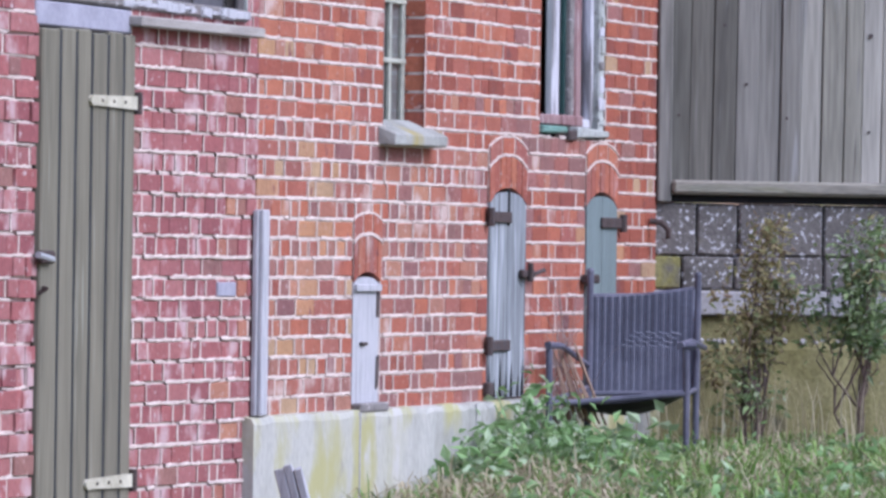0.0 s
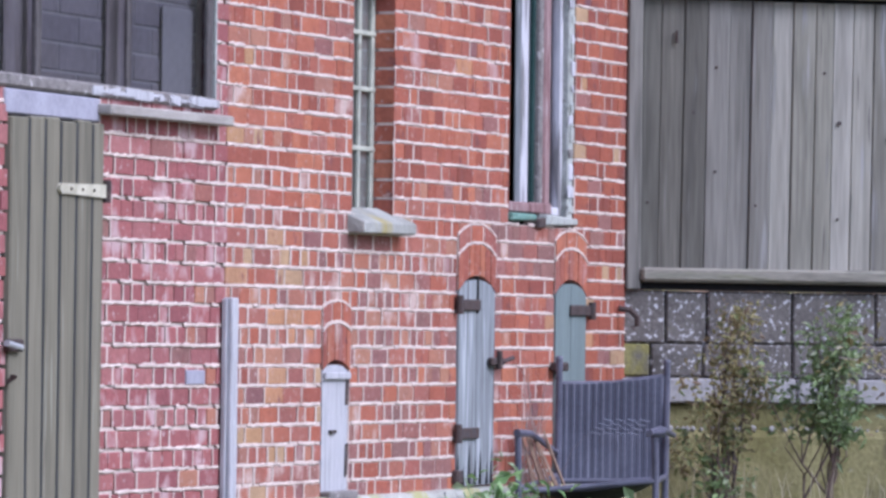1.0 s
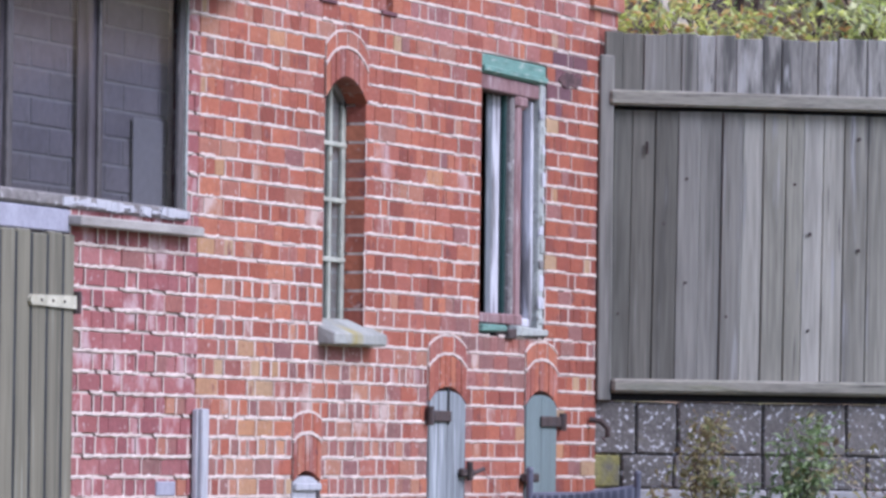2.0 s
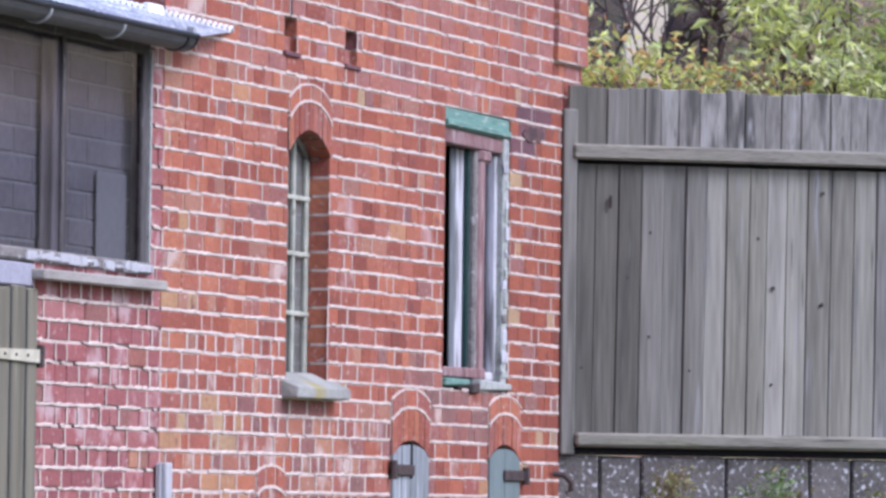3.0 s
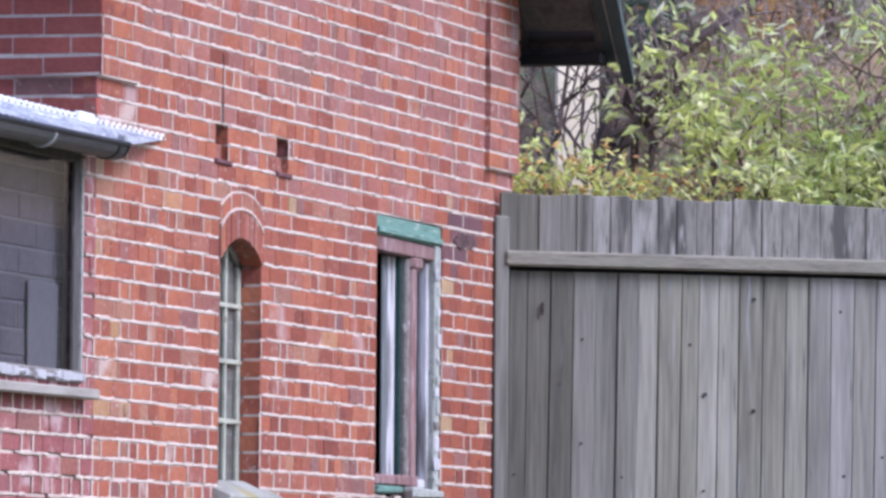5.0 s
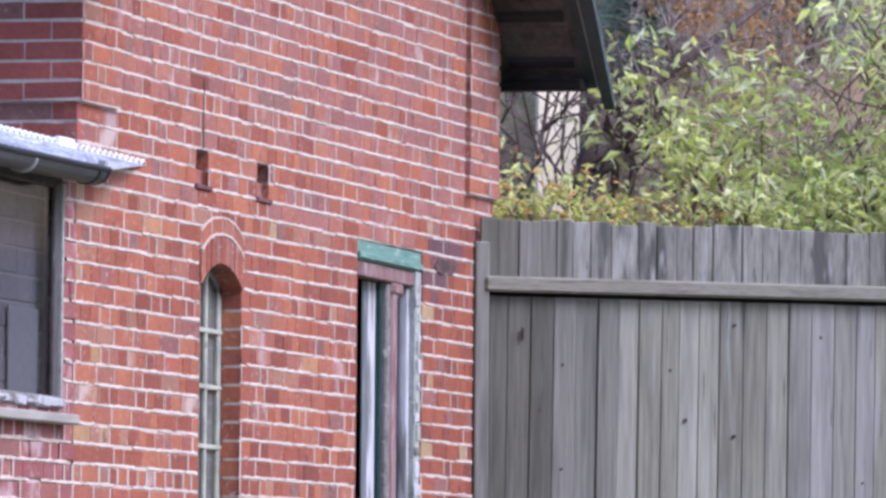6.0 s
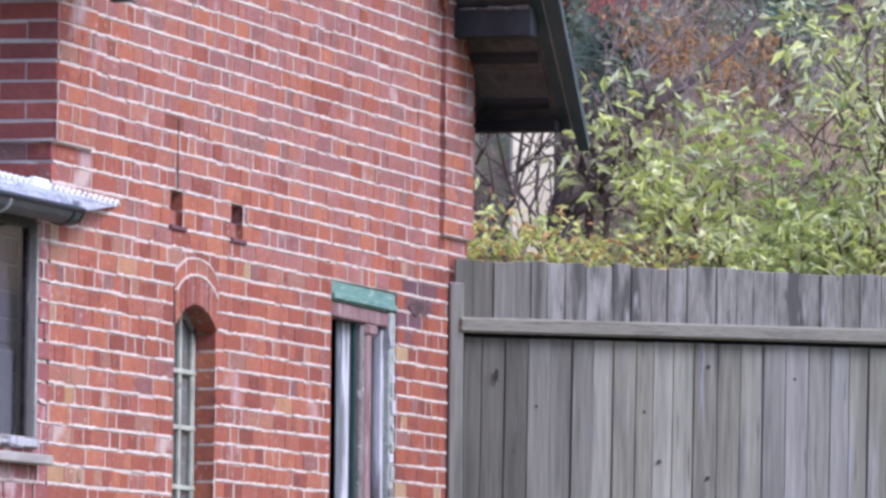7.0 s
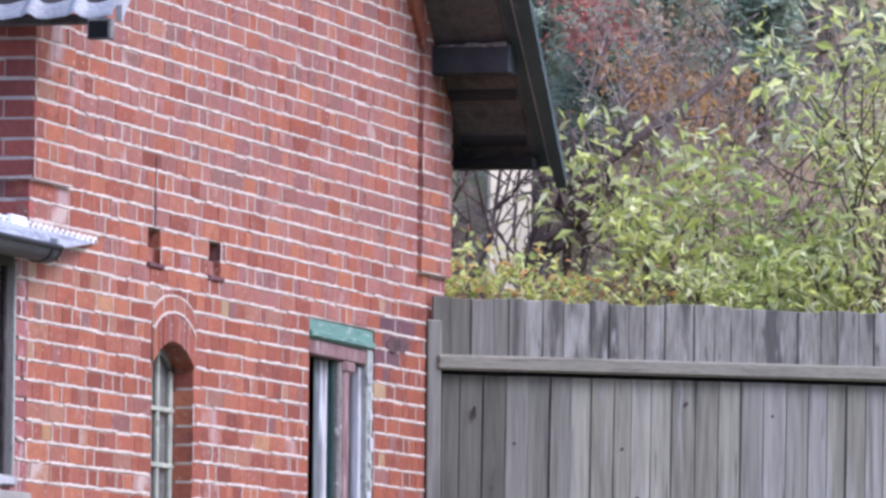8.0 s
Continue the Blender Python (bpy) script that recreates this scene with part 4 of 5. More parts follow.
for x, zt in gx:
    ringv = [gut.verts.new((x, -0.125 - 0.058 * math.cos(math.pi * k / 10) , zt - 0.055 * math.sin(math.pi * k / 10))) for k in range(11)]
    ringi = [gut.verts.new((x, -0.125 - 0.053 * math.cos(math.pi * k / 10) , zt - 0.050 * math.sin(math.pi * k / 10))) for k in range(11)]
    if prev:
        for k in range(10):
            gut.faces.new((prev[0][k], prev[0][k + 1], ringv[k + 1], ringv[k]))
            gut.faces.new((prev[1][k + 1], prev[1][k], ringi[k], ringi[k + 1]))
        for k in (0, 10):
            gut.faces.new((prev[0][k], ringv[k], ringi[k], prev[1][k]))
    prev = (ringv, ringi)
gutter = part("gutter", gut, M_gutter, lean, "grey half-round rain gutter with dark rim")
part("gutter_rim", tube_bm([(LX0 - 0.1, -0.184, 2.928), (-0.20, -0.184, 2.952)], 0.0115), M_rim, gutter)


def half_disc(x0, x1, zt, r, name, material):
    bm = bmesh.new()
    rings = [[bm.verts.new((x, -0.125 - r * math.cos(math.pi * k / 12), zt - r * 0.95 * math.sin(math.pi * k / 12))) for k in range(13)] for x in (x0, x1)]
    for k in range(12):
        bm.faces.new((rings[0][k], rings[0][k + 1], rings[1][k + 1], rings[1][k]))
    bm.faces.new(rings[0][::-1])
    bm.faces.new(rings[1])
    bm.faces.new((rings[0][0], rings[1][0], rings[1][12], rings[0][12]))
    return part(name, bm, material, gutter)


half_disc(-0.205, -0.19, 2.955, 0.064, "gutter_end_cap", M_rim)
half_disc(-0.31, -0.28, 2.950, 0.064, "gutter_joint", M_rim)
for x in (-1.05, -1.85, -2.7):
    half_disc(x, x + 0.022, 2.943 + x * 0.0053, 0.0605, "gutter_bracket", M_bracket)
part("sheet_clip", bx(-0.26, -0.23, -0.19, -0.16, 2.955, 2.985, 0.003), M_bracket, gutter)

# ---- plank door ----
door = thing("door_1", "closed olive-grey plank door with cream strap hinges", "door", kind="structure")
edges = [-2.438, -2.25, -2.09, -1.93, -1.765, -1.60, -1.476]
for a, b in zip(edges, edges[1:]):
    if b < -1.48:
        # near-black strip fills the gap, standing in for shade between planks
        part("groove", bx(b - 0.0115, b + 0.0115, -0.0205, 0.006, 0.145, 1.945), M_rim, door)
    part("plank", bx(a + 0.010, b - 0.010, -0.022, 0.01, 0.14, 1.953 + rng.uniform(-0.006, 0.006), 0.006, 0.002), M_door, door)
# near-black sheet as the shade behind the planks
part("door_backing", bx(-2.43, -1.485, 0.008, 0.03, 0.13, 1.95), M_shade, door)
for z in (1.711, 0.361):
    hb = bmesh.new()
    v = [hb.verts.new((x, y, z + s)) for y in (-0.022, -0.034) for x, s in ((-1.97, 0.006), (-1.95, 0.018), (-1.90, 0.018), (-1.49, 0.024), (-1.49, -0.024), (-1.90, -0.018), (-1.95, -0.020), (-1.97, -0.006))]
    hb.faces.new(v[8:])
    for i in range(8):
        hb.faces.new((v[i], v[(i + 1) % 8], v[8 + (i + 1) % 8], v[8 + i]))
    hinge = part("strap_hinge", hb, M_hinge, door, "cream painted strap hinge")
    part("hinge_knuckle", tube_bm([(-1.472, -0.03, z - 0.04), (-1.472, -0.03, z + 0.04)], 0.016), M_iron, hinge)
    part("hinge_plate", bx(-1.46, -1.39, -0.02, 0.004, z - 0.03, z + 0.035, 0.005), M_oldframe, hinge)
    for x in (-1.86, -1.74, -1.62):
        part("hinge_bolt", tube_bm([(x, -0.034, z), (x, -0.038, z)], 0.006, 6), M_iron, hinge)
latch = part("latch_plate", bx(-2.47, -2.34, -0.045, -0.02, 1.135, 1.18, 0.006), M_iron, door, "dark iron latch")
part("latch_bolt", tube_bm([(-2.50, -0.04, 1.165), (-2.36, -0.04, 1.15)], 0.012), M_bracket, latch)
part("staple", tube_bm([(-2.44, -0.02, 1.03), (-2.44, -0.05, 1.05), (-2.40, -0.02, 1.05)], 0.008, 6), M_iron, door)

# ---- timber batten, small plate and wall fittings ----
bat = thing("timber_batten", "upright pale grey timber batten fixed to the wall corner", "batten")
part("batten_face", bx(-0.085, -0.005, -0.046, -0.008, 0.562, 1.345, 0.005), M_white_board, bat)
part("batten_edge", bx(-0.10, -0.087, -0.028, -0.008, 0.562, 1.34, 0.003), M_white_board, bat)
plate = thing("wall_plate_cover", "small grey square plate on the brick wall", "cover plate")
part("plate_cover", bx(-0.50, -0.29, -0.010, 0.002, 1.015, 1.07, 0.004), M_lintel, plate)
hook = thing("iron_hook", "curved dark iron hook at the wall end", "hook")
part("hook_rod", tube_bm([(5.70, -0.01, 1.35), (5.72, -0.06, 1.345), (5.74, -0.09, 1.31), (5.74, -0.09, 1.275), (5.73, -0.07, 1.26)], 0.014), M_iron, hook)
soot = thing("soot_patch", "crust of black soot on the brickwork beside the window", "soot crust", kind="structure")
for i in range(9):
    a, d = 2.4 * i, math.sqrt(i / 9)
    x, z = 5.30 + 0.15 * d * math.cos(a), 2.905 + 0.022 * d * math.sin(a)
    rx_, rz_ = rng.uniform(0.06, 0.10), rng.uniform(0.016, 0.026)
    ring_v = [(x + rx_ * math.cos(q * math.pi / 6) * rng.uniform(0.8, 1.15), -0.0045 - i * 0.0002, z + rz_ * math.sin(q * math.pi / 6) * rng.uniform(0.75, 1.2)) for q in range(12)]
    back_v = [(px, 0.003, pz) for px, _, pz in ring_v]
    pydata("soot_crust", ring_v + back_v, [tuple(range(12))] + [(k, k + 12, (k + 1) % 12 + 12, (k + 1) % 12) for k in range(12)], M_soot, soot)

# ---- hatches ----


def hatch(key, y, boards, material, hinges, label, foot):
    xc, hw, _, spring, rise, _ = ARCHES[key]
    h = thing("wall_hatch", label, "hatch", group="small arched hatches in the gable")
    w = 2 * hw - 0.01
    for i in range(boards):
        a, b = xc - hw + 0.005 + w * i / boards + 0.003, xc - hw + 0.005 + w * (i + 1) / boards - 0.003
        bm = bmesh.new()
        top = []
        n = 5
        for k in range(n + 1):
            x = a + (b - a) * k / n
            u = min(1.0, abs(x - xc) / hw)
            top.append((x, spring - 0.020 + rise * 1.0 * math.sqrt(max(0.0, 1 - u * u))))
        outline = [(a, foot)] + [(x, z) for x, z in top] + [(b, foot)]
        f0 = [bm.verts.new((x, y, z)) for x, z in outline]
        f1 = [bm.verts.new((x, y + 0.025, z)) for x, z in outline]
        bm.faces.new(f0)
        bm.faces.new(f1[::-1])
        for k in range(len(f0)):
            bm.faces.new((f0[k], f1[k], f1[(k + 1) % len(f0)], f0[(k + 1) % len(f0)]))
        bmesh.ops.recalc_face_normals(bm, faces=bm.faces)
        part("board", bm, material, h)
    for z, side in hinges:
        x0 = xc - hw - 0.04 if side < 0 else xc + hw + 0.04
        x1 = xc + side * (hw - 0.30)
        hg = part("strap_hinge", bx(min(x0, x1), max(x0, x1), y - 0.014, y - 0.002, z - 0.024, z + 0.024, 0.004), M_iron, h, "rusty black strap hinge")
        part("hinge_knuckle", tube_bm([(x0, y - 0.018, z - 0.04), (x0, y - 0.018, z + 0.04)], 0.018), M_iron, hg)
    # near-black sheet painted as the dark behind the hatch
    part("hatch_backing", bx(xc - hw - 0.02, xc + hw + 0.02, 0.10, 0.12, foot, spring + rise + 0.02), M_shade, h)
    return h


h1 = hatch("hatch_low", 0.0, 1, M_white_board, [], "small pale weathered hatch board below a brick arch", 0.575)
part("top_batten", bx(1.20, 1.53, -0.016, 0.0, 1.03, 1.06, 0.004), M_white_board, h1)
part("foot_batten", bx(1.18, 1.55, -0.045, 0.0, 0.548, 0.585, 0.006), M_oldframe, h1)
part("knob", bx(1.28, 1.36, -0.012, 0.0, 0.815, 0.828, 0.002), M_iron, h1)
for z in (0.64, 0.93):
    part("worn_patch", bx(1.50, 1.54, -0.004, 0.002, z, z + 0.13, 0.002, 0.01), M_iron, h1)
h2 = hatch("hatch_mid", -0.006, 2, M_hatch, [(1.345, -1), (0.795, -1)], "tall weathered blue-grey arched hatch with iron strap hinges", 0.57)
# near-black slip on the boards as the shade in their parting
part("centre_gap", bx(3.348, 3.376, -0.010, 0.0, 1.31, 1.465), M_shade, h2)
# near-black triangles on the face: shade between the rotten stave ends
for gx_, gz in ((3.09, 0.72), (3.17, 0.66), (3.26, 0.75), (3.35, 0.69), (3.43, 0.73), (3.53, 0.67), (3.60, 0.74)):
    bm = bmesh.new()
    bm.faces.new([bm.verts.new(p) for p in ((gx_ - 0.024, -0.0085, 0.572), (gx_ + 0.024, -0.0085, 0.572), (gx_ + 0.004, -0.0085, gz))])
    part("rotten_gap", bm, M_shade, h2)
lt = part("latch", bx(3.52, 3.70, -0.035, -0.008, 1.085, 1.12, 0.006), M_iron, h2, "iron latch")
part("latch_pin", tube_bm([(3.60, -0.04, 1.07), (3.60, -0.04, 1.15)], 0.014), M_iron, lt)
part("latch_tail", tube_bm([(3.68, -0.03, 1.10), (3.78, -0.05, 1.12)], 0.010), M_iron, lt)
part("corner_block", bx(3.02, 3.10, -0.03, 0.0, 0.58, 0.64, 0.006), M_iron, h2)
h3 = hatch("hatch_far", -0.006, 2, M_hatch_green, [(1.335, 1)], "grey-green arched hatch half hidden behind a chair", 0.57)
part("latch", bx(4.53, 4.70, -0.05, -0.008, 1.06, 1.10, 0.006), M_iron, h3)

# ---- ground ----


def smooth(a, b, v):
    t = min(1.0, max(0.0, (v - a) / (b - a)))
    return t * t * (3 - 2 * t)


AX, AY = 0.957, 0.290


def spot(along, across):
    """A place by its distance along the line of sight over the yard and across it."""
    return (EYE[0] + along * AX + across * AY, EYE[1] + along * AY - across * AX)


def ground_z(x, y):
    z = 0.13 + 0.14 * smooth(0.6, 3.2, x) + 0.09 * smooth(5.0, 7.5, x - 0.3 * y)
    d = math.hypot(x - 3, y + 1)
    z -= 0.55 * smooth(5, 18, d) * (1 if x < 6 else 0)
    z += 0.03 * noise.noise((x * 0.7, y * 0.7, 0)) + 0.015 * noise.noise((x * 3, y * 3, 5))
    return z


gb = bmesh.new()
coords_x = [-600, -150, -60] + [-40 + i * 2 for i in range(17)] + [-6 + i * 0.35 for i in range(46)] + [12, 16, 25, 50, 150, 600]
coords_y = [-600, -150, -50, -25, -14] + [-9 + i * 0.35 for i in range(33)] + [4, 8, 16, 40, 150, 600]
gv = [[gb.verts.new((x, y, ground_z(x, y))) for y in coords_y] for x in coords_x]
for i in range(len(coords_x) - 1):
    for j in range(len(coords_y) - 1):
        gb.faces.new((gv[i][j], gv[i + 1][j], gv[i + 1][j + 1], gv[i][j + 1]))
ground = mesh_ob("ground", gb, M_soil)
tagged(ground, "uneven grassy yard with bare soil between the tufts", "ground", kind="structure")

# ---- block wall and board fence ----
FM = Matrix(((0.545, 0.839, 0, 5.85), (-0.839, 0.545, 0, 0.0), (0, 0, 1, 0), (0, 0, 0, 1)))
bw = thing("retaining_wall", "low lichen-spotted grey concrete block wall with a mossy foot", "wall", FM, kind="structure")
LEN = 6.5
part("wall_core", bx(-0.25, LEN, 0.03, 0.22, -0.2, 1.43), M_block, bw)
for z0, z1, ln, off, mt in ((1.195, 1.437, 0.42, -0.22, M_block), (1.035, 1.188, 0.52, -0.39, M_block), (0.915, 1.028, 0.60, -0.05, M_ledge)):
    s = off
    while s < LEN:
        l = ln * (1 if s == off else rng.choice([0.5, 1, 1, 0.85]))
        out = -0.02 if mt is M_ledge else rng.uniform(-0.004, 0.006)
        part("block", bx(s + 0.005, s + l - 0.005, out, 0.06, z0, z1, 0.008, 0.004), M_mossblock if mt is M_block and s < -0.3 else mt, bw)
        s += l
part("ledge", bx(-0.25, LEN, 0.02, 0.10, 0.77, 0.91, 0.01, 0.01), M_mossy, bw)
ft = bmesh.new()
fg = [[ft.verts.new((-0.25 + 0.1 * i, y + rng.uniform(-0.008, 0.008), z + rng.uniform(-0.012, 0.012))) for y, z in ((-0.09, -0.1), (-0.075, 0.3), (-0.06, 0.55), (-0.05, 0.75), (0.0, 0.785), (0.05, 0.79))] for i in range(68)]
for i in range(67):
    for j in range(5):
        ft.faces.new((fg[i][j], fg[i + 1][j], fg[i + 1][j + 1], fg[i][j + 1]))
part("wall_foot", ft, M_mossy, bw, "moss-stained concrete foot")
rub = bmesh.new()
for i in range(90):
    x = rng.uniform(0.0, 3.5)
    r = rng.uniform(0.008, 0.02)
    bmesh.ops.create_icosphere(rub, subdivisions=1, radius=r, matrix=Matrix.Translation((x, rng.uniform(-0.05, 0.02), 0.785 + r * 0.5)))
tagged(part("ledge_rubble", rub, M_ledge, bw, "pale crumbs of stone on the ledge"), kind="stuff")

fence = thing("board_fence", "tall weathered grey vertical board fence on a block wall", "fence", FM)
part("post", bx(-0.005, 0.062, -0.035, 0.03, 1.442, 3.06, 0.006, 0.003), M_fence_dull, fence, "grey end post")
s = 0.066
while s < LEN:
    w = rng.uniform(0.085, 0.125)
    b_ = bx(s + 0.002, s + w - 0.002, rng.uniform(0.004, 0.016), 0.035, 1.49, 2.808, 0.003, 0.002)
    for v in b_.verts:
        v.co.x += (v.co.z - 1.5) * 0.010
    # boards get darker towards the house end, in two steps
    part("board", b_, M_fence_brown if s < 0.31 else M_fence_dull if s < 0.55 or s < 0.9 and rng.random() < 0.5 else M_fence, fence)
    for q in range(rng.choice([0, 0, 1, 1, 2])):
        kx, kz = s + w * rng.uniform(0.3, 0.7), rng.uniform(1.6, 2.75)
        part("knot", tube_bm([(kx + 0.010 * (kz - 1.5), 0.02, kz), (kx + 0.010 * (kz - 1.5), 0.0025, kz)], [0.008, rng.uniform(0.005, 0.011)], 7), M_iron, fence)
    s += w
s = 0.02
while s < LEN:
    w = rng.uniform(0.075, 0.15)
    # top boards likewise darker at the house end
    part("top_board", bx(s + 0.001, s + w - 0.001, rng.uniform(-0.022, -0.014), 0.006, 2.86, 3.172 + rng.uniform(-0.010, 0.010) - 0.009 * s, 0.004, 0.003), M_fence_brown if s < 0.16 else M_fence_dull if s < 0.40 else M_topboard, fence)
    s += w
part("top_rail", bx(0.04, LEN, -0.050, 0.02, 2.828, 2.900, 0.010, 0.002), M_rail, fence, "grey top rail with a dark gap below")
part("bottom_rail", bx(0.064, LEN, -0.06, 0.01, 1.478, 1.545, 0.012, 0.004), M_rail, fence, "mossy bottom rail")
# near-black strips painted as the shade below both rails
part("gap_strip", bx(0.06, LEN, 0.04, 0.06, 2.78, 2.83), M_shade, fence, "near-black strip standing in for shade under the top rail")
part("gap_strip", bx(0.06, LEN, -0.012, 0.02, 1.441, 1.476), M_shade, fence)
part("back_board", bx(0.03, LEN, 0.036, 0.045, 1.49, 2.80), M_soffit, fence)
part("back_rail", bx(0.0, LEN, 0.03, 0.07, 2.0, 2.08, 0.004), M_rail, fence)
part("cleat", bx(0.232, 0.244, -0.012, 0.0, 2.60, 2.66, 0.002), M_iron, fence)

# ---- garden chair ----
chair = thing("garden_armchair", "dark metal garden armchair with corded back sunk in weeds", "chair")


def at(along, across, z):
    x, y = spot(along, across)
    return (x, y, z)


FL, FR, BL, BR = (27.75, 0.475), (27.85, 1.075), (28.28, 0.655), (28.36, 1.135)
for (a, c), top in ((FL, 0.79), (FR, 0.80)):
    part("front_leg", tube_bm([at(a, c, 0.16), at(a, c, 0.55), at(a, c - 0.004, top)], 0.015, 10), M_chair, chair)
for (a, c), top in ((BL, 1.115), (BR, 1.105)):
    part("back_post", tube_bm([at(a - 0.05, c, 0.16), at(a - 0.03, c, 0.55), at(a, c + 0.004, top)], 0.016, 10), M_chair, chair)
    part("post_cap", tube_bm([at(a, c + 0.004, top), at(a, c + 0.004, top + 0.015)], [0.02, 0.012], 10), M_chair, chair)
part("seat_front_rail", tube_bm([at(*FL, 0.545), at(27.78, 0.6, 0.548), at(27.84, 0.95, 0.58), at(*FR, 0.59)], 0.014, 10), M_chair, chair)
part("seat_side_rail", tube_bm([at(*FL, 0.55), at(28.25, 0.655, 0.60)], 0.013, 8), M_chair, chair)
part("seat_side_rail", tube_bm([at(*FR, 0.59), at(28.33, 1.135, 0.60)], 0.013, 8), M_chair, chair)
part("armrest", tube_bm([at(FL[0] - 0.03, FL[1] - 0.01, 0.795), at(27.9, 0.53, 0.79), at(28.26, 0.655, 0.70)], [0.017, 0.014, 0.012], 8), M_chair, chair)
part("armrest", tube_bm([at(FR[0] - 0.04, FR[1] - 0.03, 0.80), at(28.0, 1.10, 0.815), at(28.30, 1.17, 0.785)], [0.016, 0.016, 0.013], 8), M_chair, chair)
part("arm_knuckle", tube_bm([at(27.84, 1.03, 0.80), at(27.84, 1.115, 0.80)], 0.017, 8), M_chair, chair)
part("back_top_rail", tube_bm([at(*BL, 1.005), at(28.33, 0.9, 1.01), at(BR[0], BR[1], 1.045)], 0.013, 8), M_chair, chair)
part("back_low_rail", tube_bm([at(28.26, BL[1], 0.575), at(28.34, BR[1], 0.585)], 0.012, 8), M_chair, chair)
n = 44
for i in range(n):
    f = (i + 0.5) / n
    a0, c0 = BL[0] + (BR[0] - BL[0]) * f - 0.012, BL[1] + (BR[1] - BL[1]) * f
    bow = 0.03 * math.sin(math.pi * f)
    cord = tube_bm([at(a0 - 0.004, c0, 0.575 + 0.01 * f), at(a0 + bow, c0, 0.79), at(a0, c0, 1.005 + 0.04 * f * f)], 0.0064, 5)
    part("back_cord", cord, M_cord_pale if i % 3 == 0 else M_cord, chair)
for r in range(4):
    for q in range(4):
        c0 = 0.80 + 0.055 * q + 0.018 * r
        band = tube_bm([at(28.27, c0, 0.795 + 0.019 * r), at(28.275, c0 + 0.045, 0.784 + 0.019 * r)], 0.003, 5)
        part("cross_thread", band, M_cord_pale, chair, "paler cross thread woven in the back")
seat = bmesh.new()
sv = []
for i in range(9):
    f = i / 8
    row = []
    for j in range(7):
        g = j / 6
        a = (FL[0] + (FR[0] - FL[0]) * f) * (1 - g) + (BL[0] + (BR[0] - BL[0]) * f) * g
        c = (FL[1] + (FR[1] - FL[1]) * f) * (1 - g) + (BL[1] + (BR[1] - BL[1]) * f) * g
        row.append(seat.verts.new(at(a, c, 0.55 + 0.04 * f - 0.085 * math.sin(math.pi * f) * math.sin(math.pi * min(1, g * 0.9 + 0.1)))))
    sv.append(row)
for i in range(8):
    for j in range(6):
        seat.faces.new((sv[i][j], sv[i + 1][j], sv[i + 1][j + 1], sv[i][j + 1]))
bmesh.ops.solidify(seat, geom=list(seat.faces), thickness=0.012)
part("seat", seat, M_rim, chair, "sagging dark corded seat")

# sticks leaning by the chair, plank at the plinth
sticks = thing("stick_bundle", "bundle of dry reddish sticks leaning on the chair arm", "sticks")
for i in range(13):
    u = 0.50 + 0.008 * i
    part("stick", tube_bm([at(27.95, u + 0.06 + 0.006 * i, 0.44 + rng.uniform(0, 0.05)), at(28.0, u + rng.uniform(-0.02, 0.02) - 0.01, 0.79 + rng.uniform(-0.06, 0.02))], [0.006, 0.004], 5), M_stick, sticks)
px_, py_ = -0.26, -0.25
plank = thing("weathered_plank", "short split grey plank leaning by the plinth", "plank")
for i, (dx, top) in enumerate(((0.0, 0.335), (0.035, 0.345), (0.07, 0.325))):
    bm = bx(dx, dx + 0.034, -0.02, 0.02, 0.0, top - 0.02, 0.004, 0.006)
    bmesh.ops.transform(bm, matrix=pose(px_, py_, 0.06, 6, -14, -86), verts=bm.verts)
    part("plank_strip", bm, M_white_board, plank)


# ---- plants ----
def leaves(centres, count, spread, size, droop=0.2, narrow=0.45):
    """Folded leaves scattered round the centres: (vertices, faces)."""
    verts, faces = [], []
    for _ in range(count):
        c = rng.choice(centres)
        p = Vector((c[0] + rng.gauss(0, spread), c[1] + rng.gauss(0, spread), c[2] + rng.gauss(0, spread * 0.85)))
        d = Vector((rng.gauss(0, 1), rng.gauss(0, 1), rng.gauss(0.1, 0.7) - droop)).normalized()
        s = d.cross(Vector((rng.gauss(0, 1), rng.gauss(0, 1), rng.gauss(0, 1)))).normalized()
        up = d.cross(s)
        l = size * rng.uniform(0.5, 1.35)
        w = l * narrow * rng.uniform(0.7, 1.2)
        n = len(verts)
        verts += [tuple(p), tuple(p + d * l * 0.45 + s * w * 0.5 + up * w * 0.25), tuple(p + d * l - Vector((0, 0, l * 0.15))), tuple(p + d * l * 0.45 - s * w * 0.5 + up * w * 0.25), tuple(p + d * l * 0.5)]
        faces += [(n, n + 1, n + 4), (n + 1, n + 2, n + 4), (n, n + 4, n + 3), (n + 4, n + 2, n + 3)]
    return verts, faces


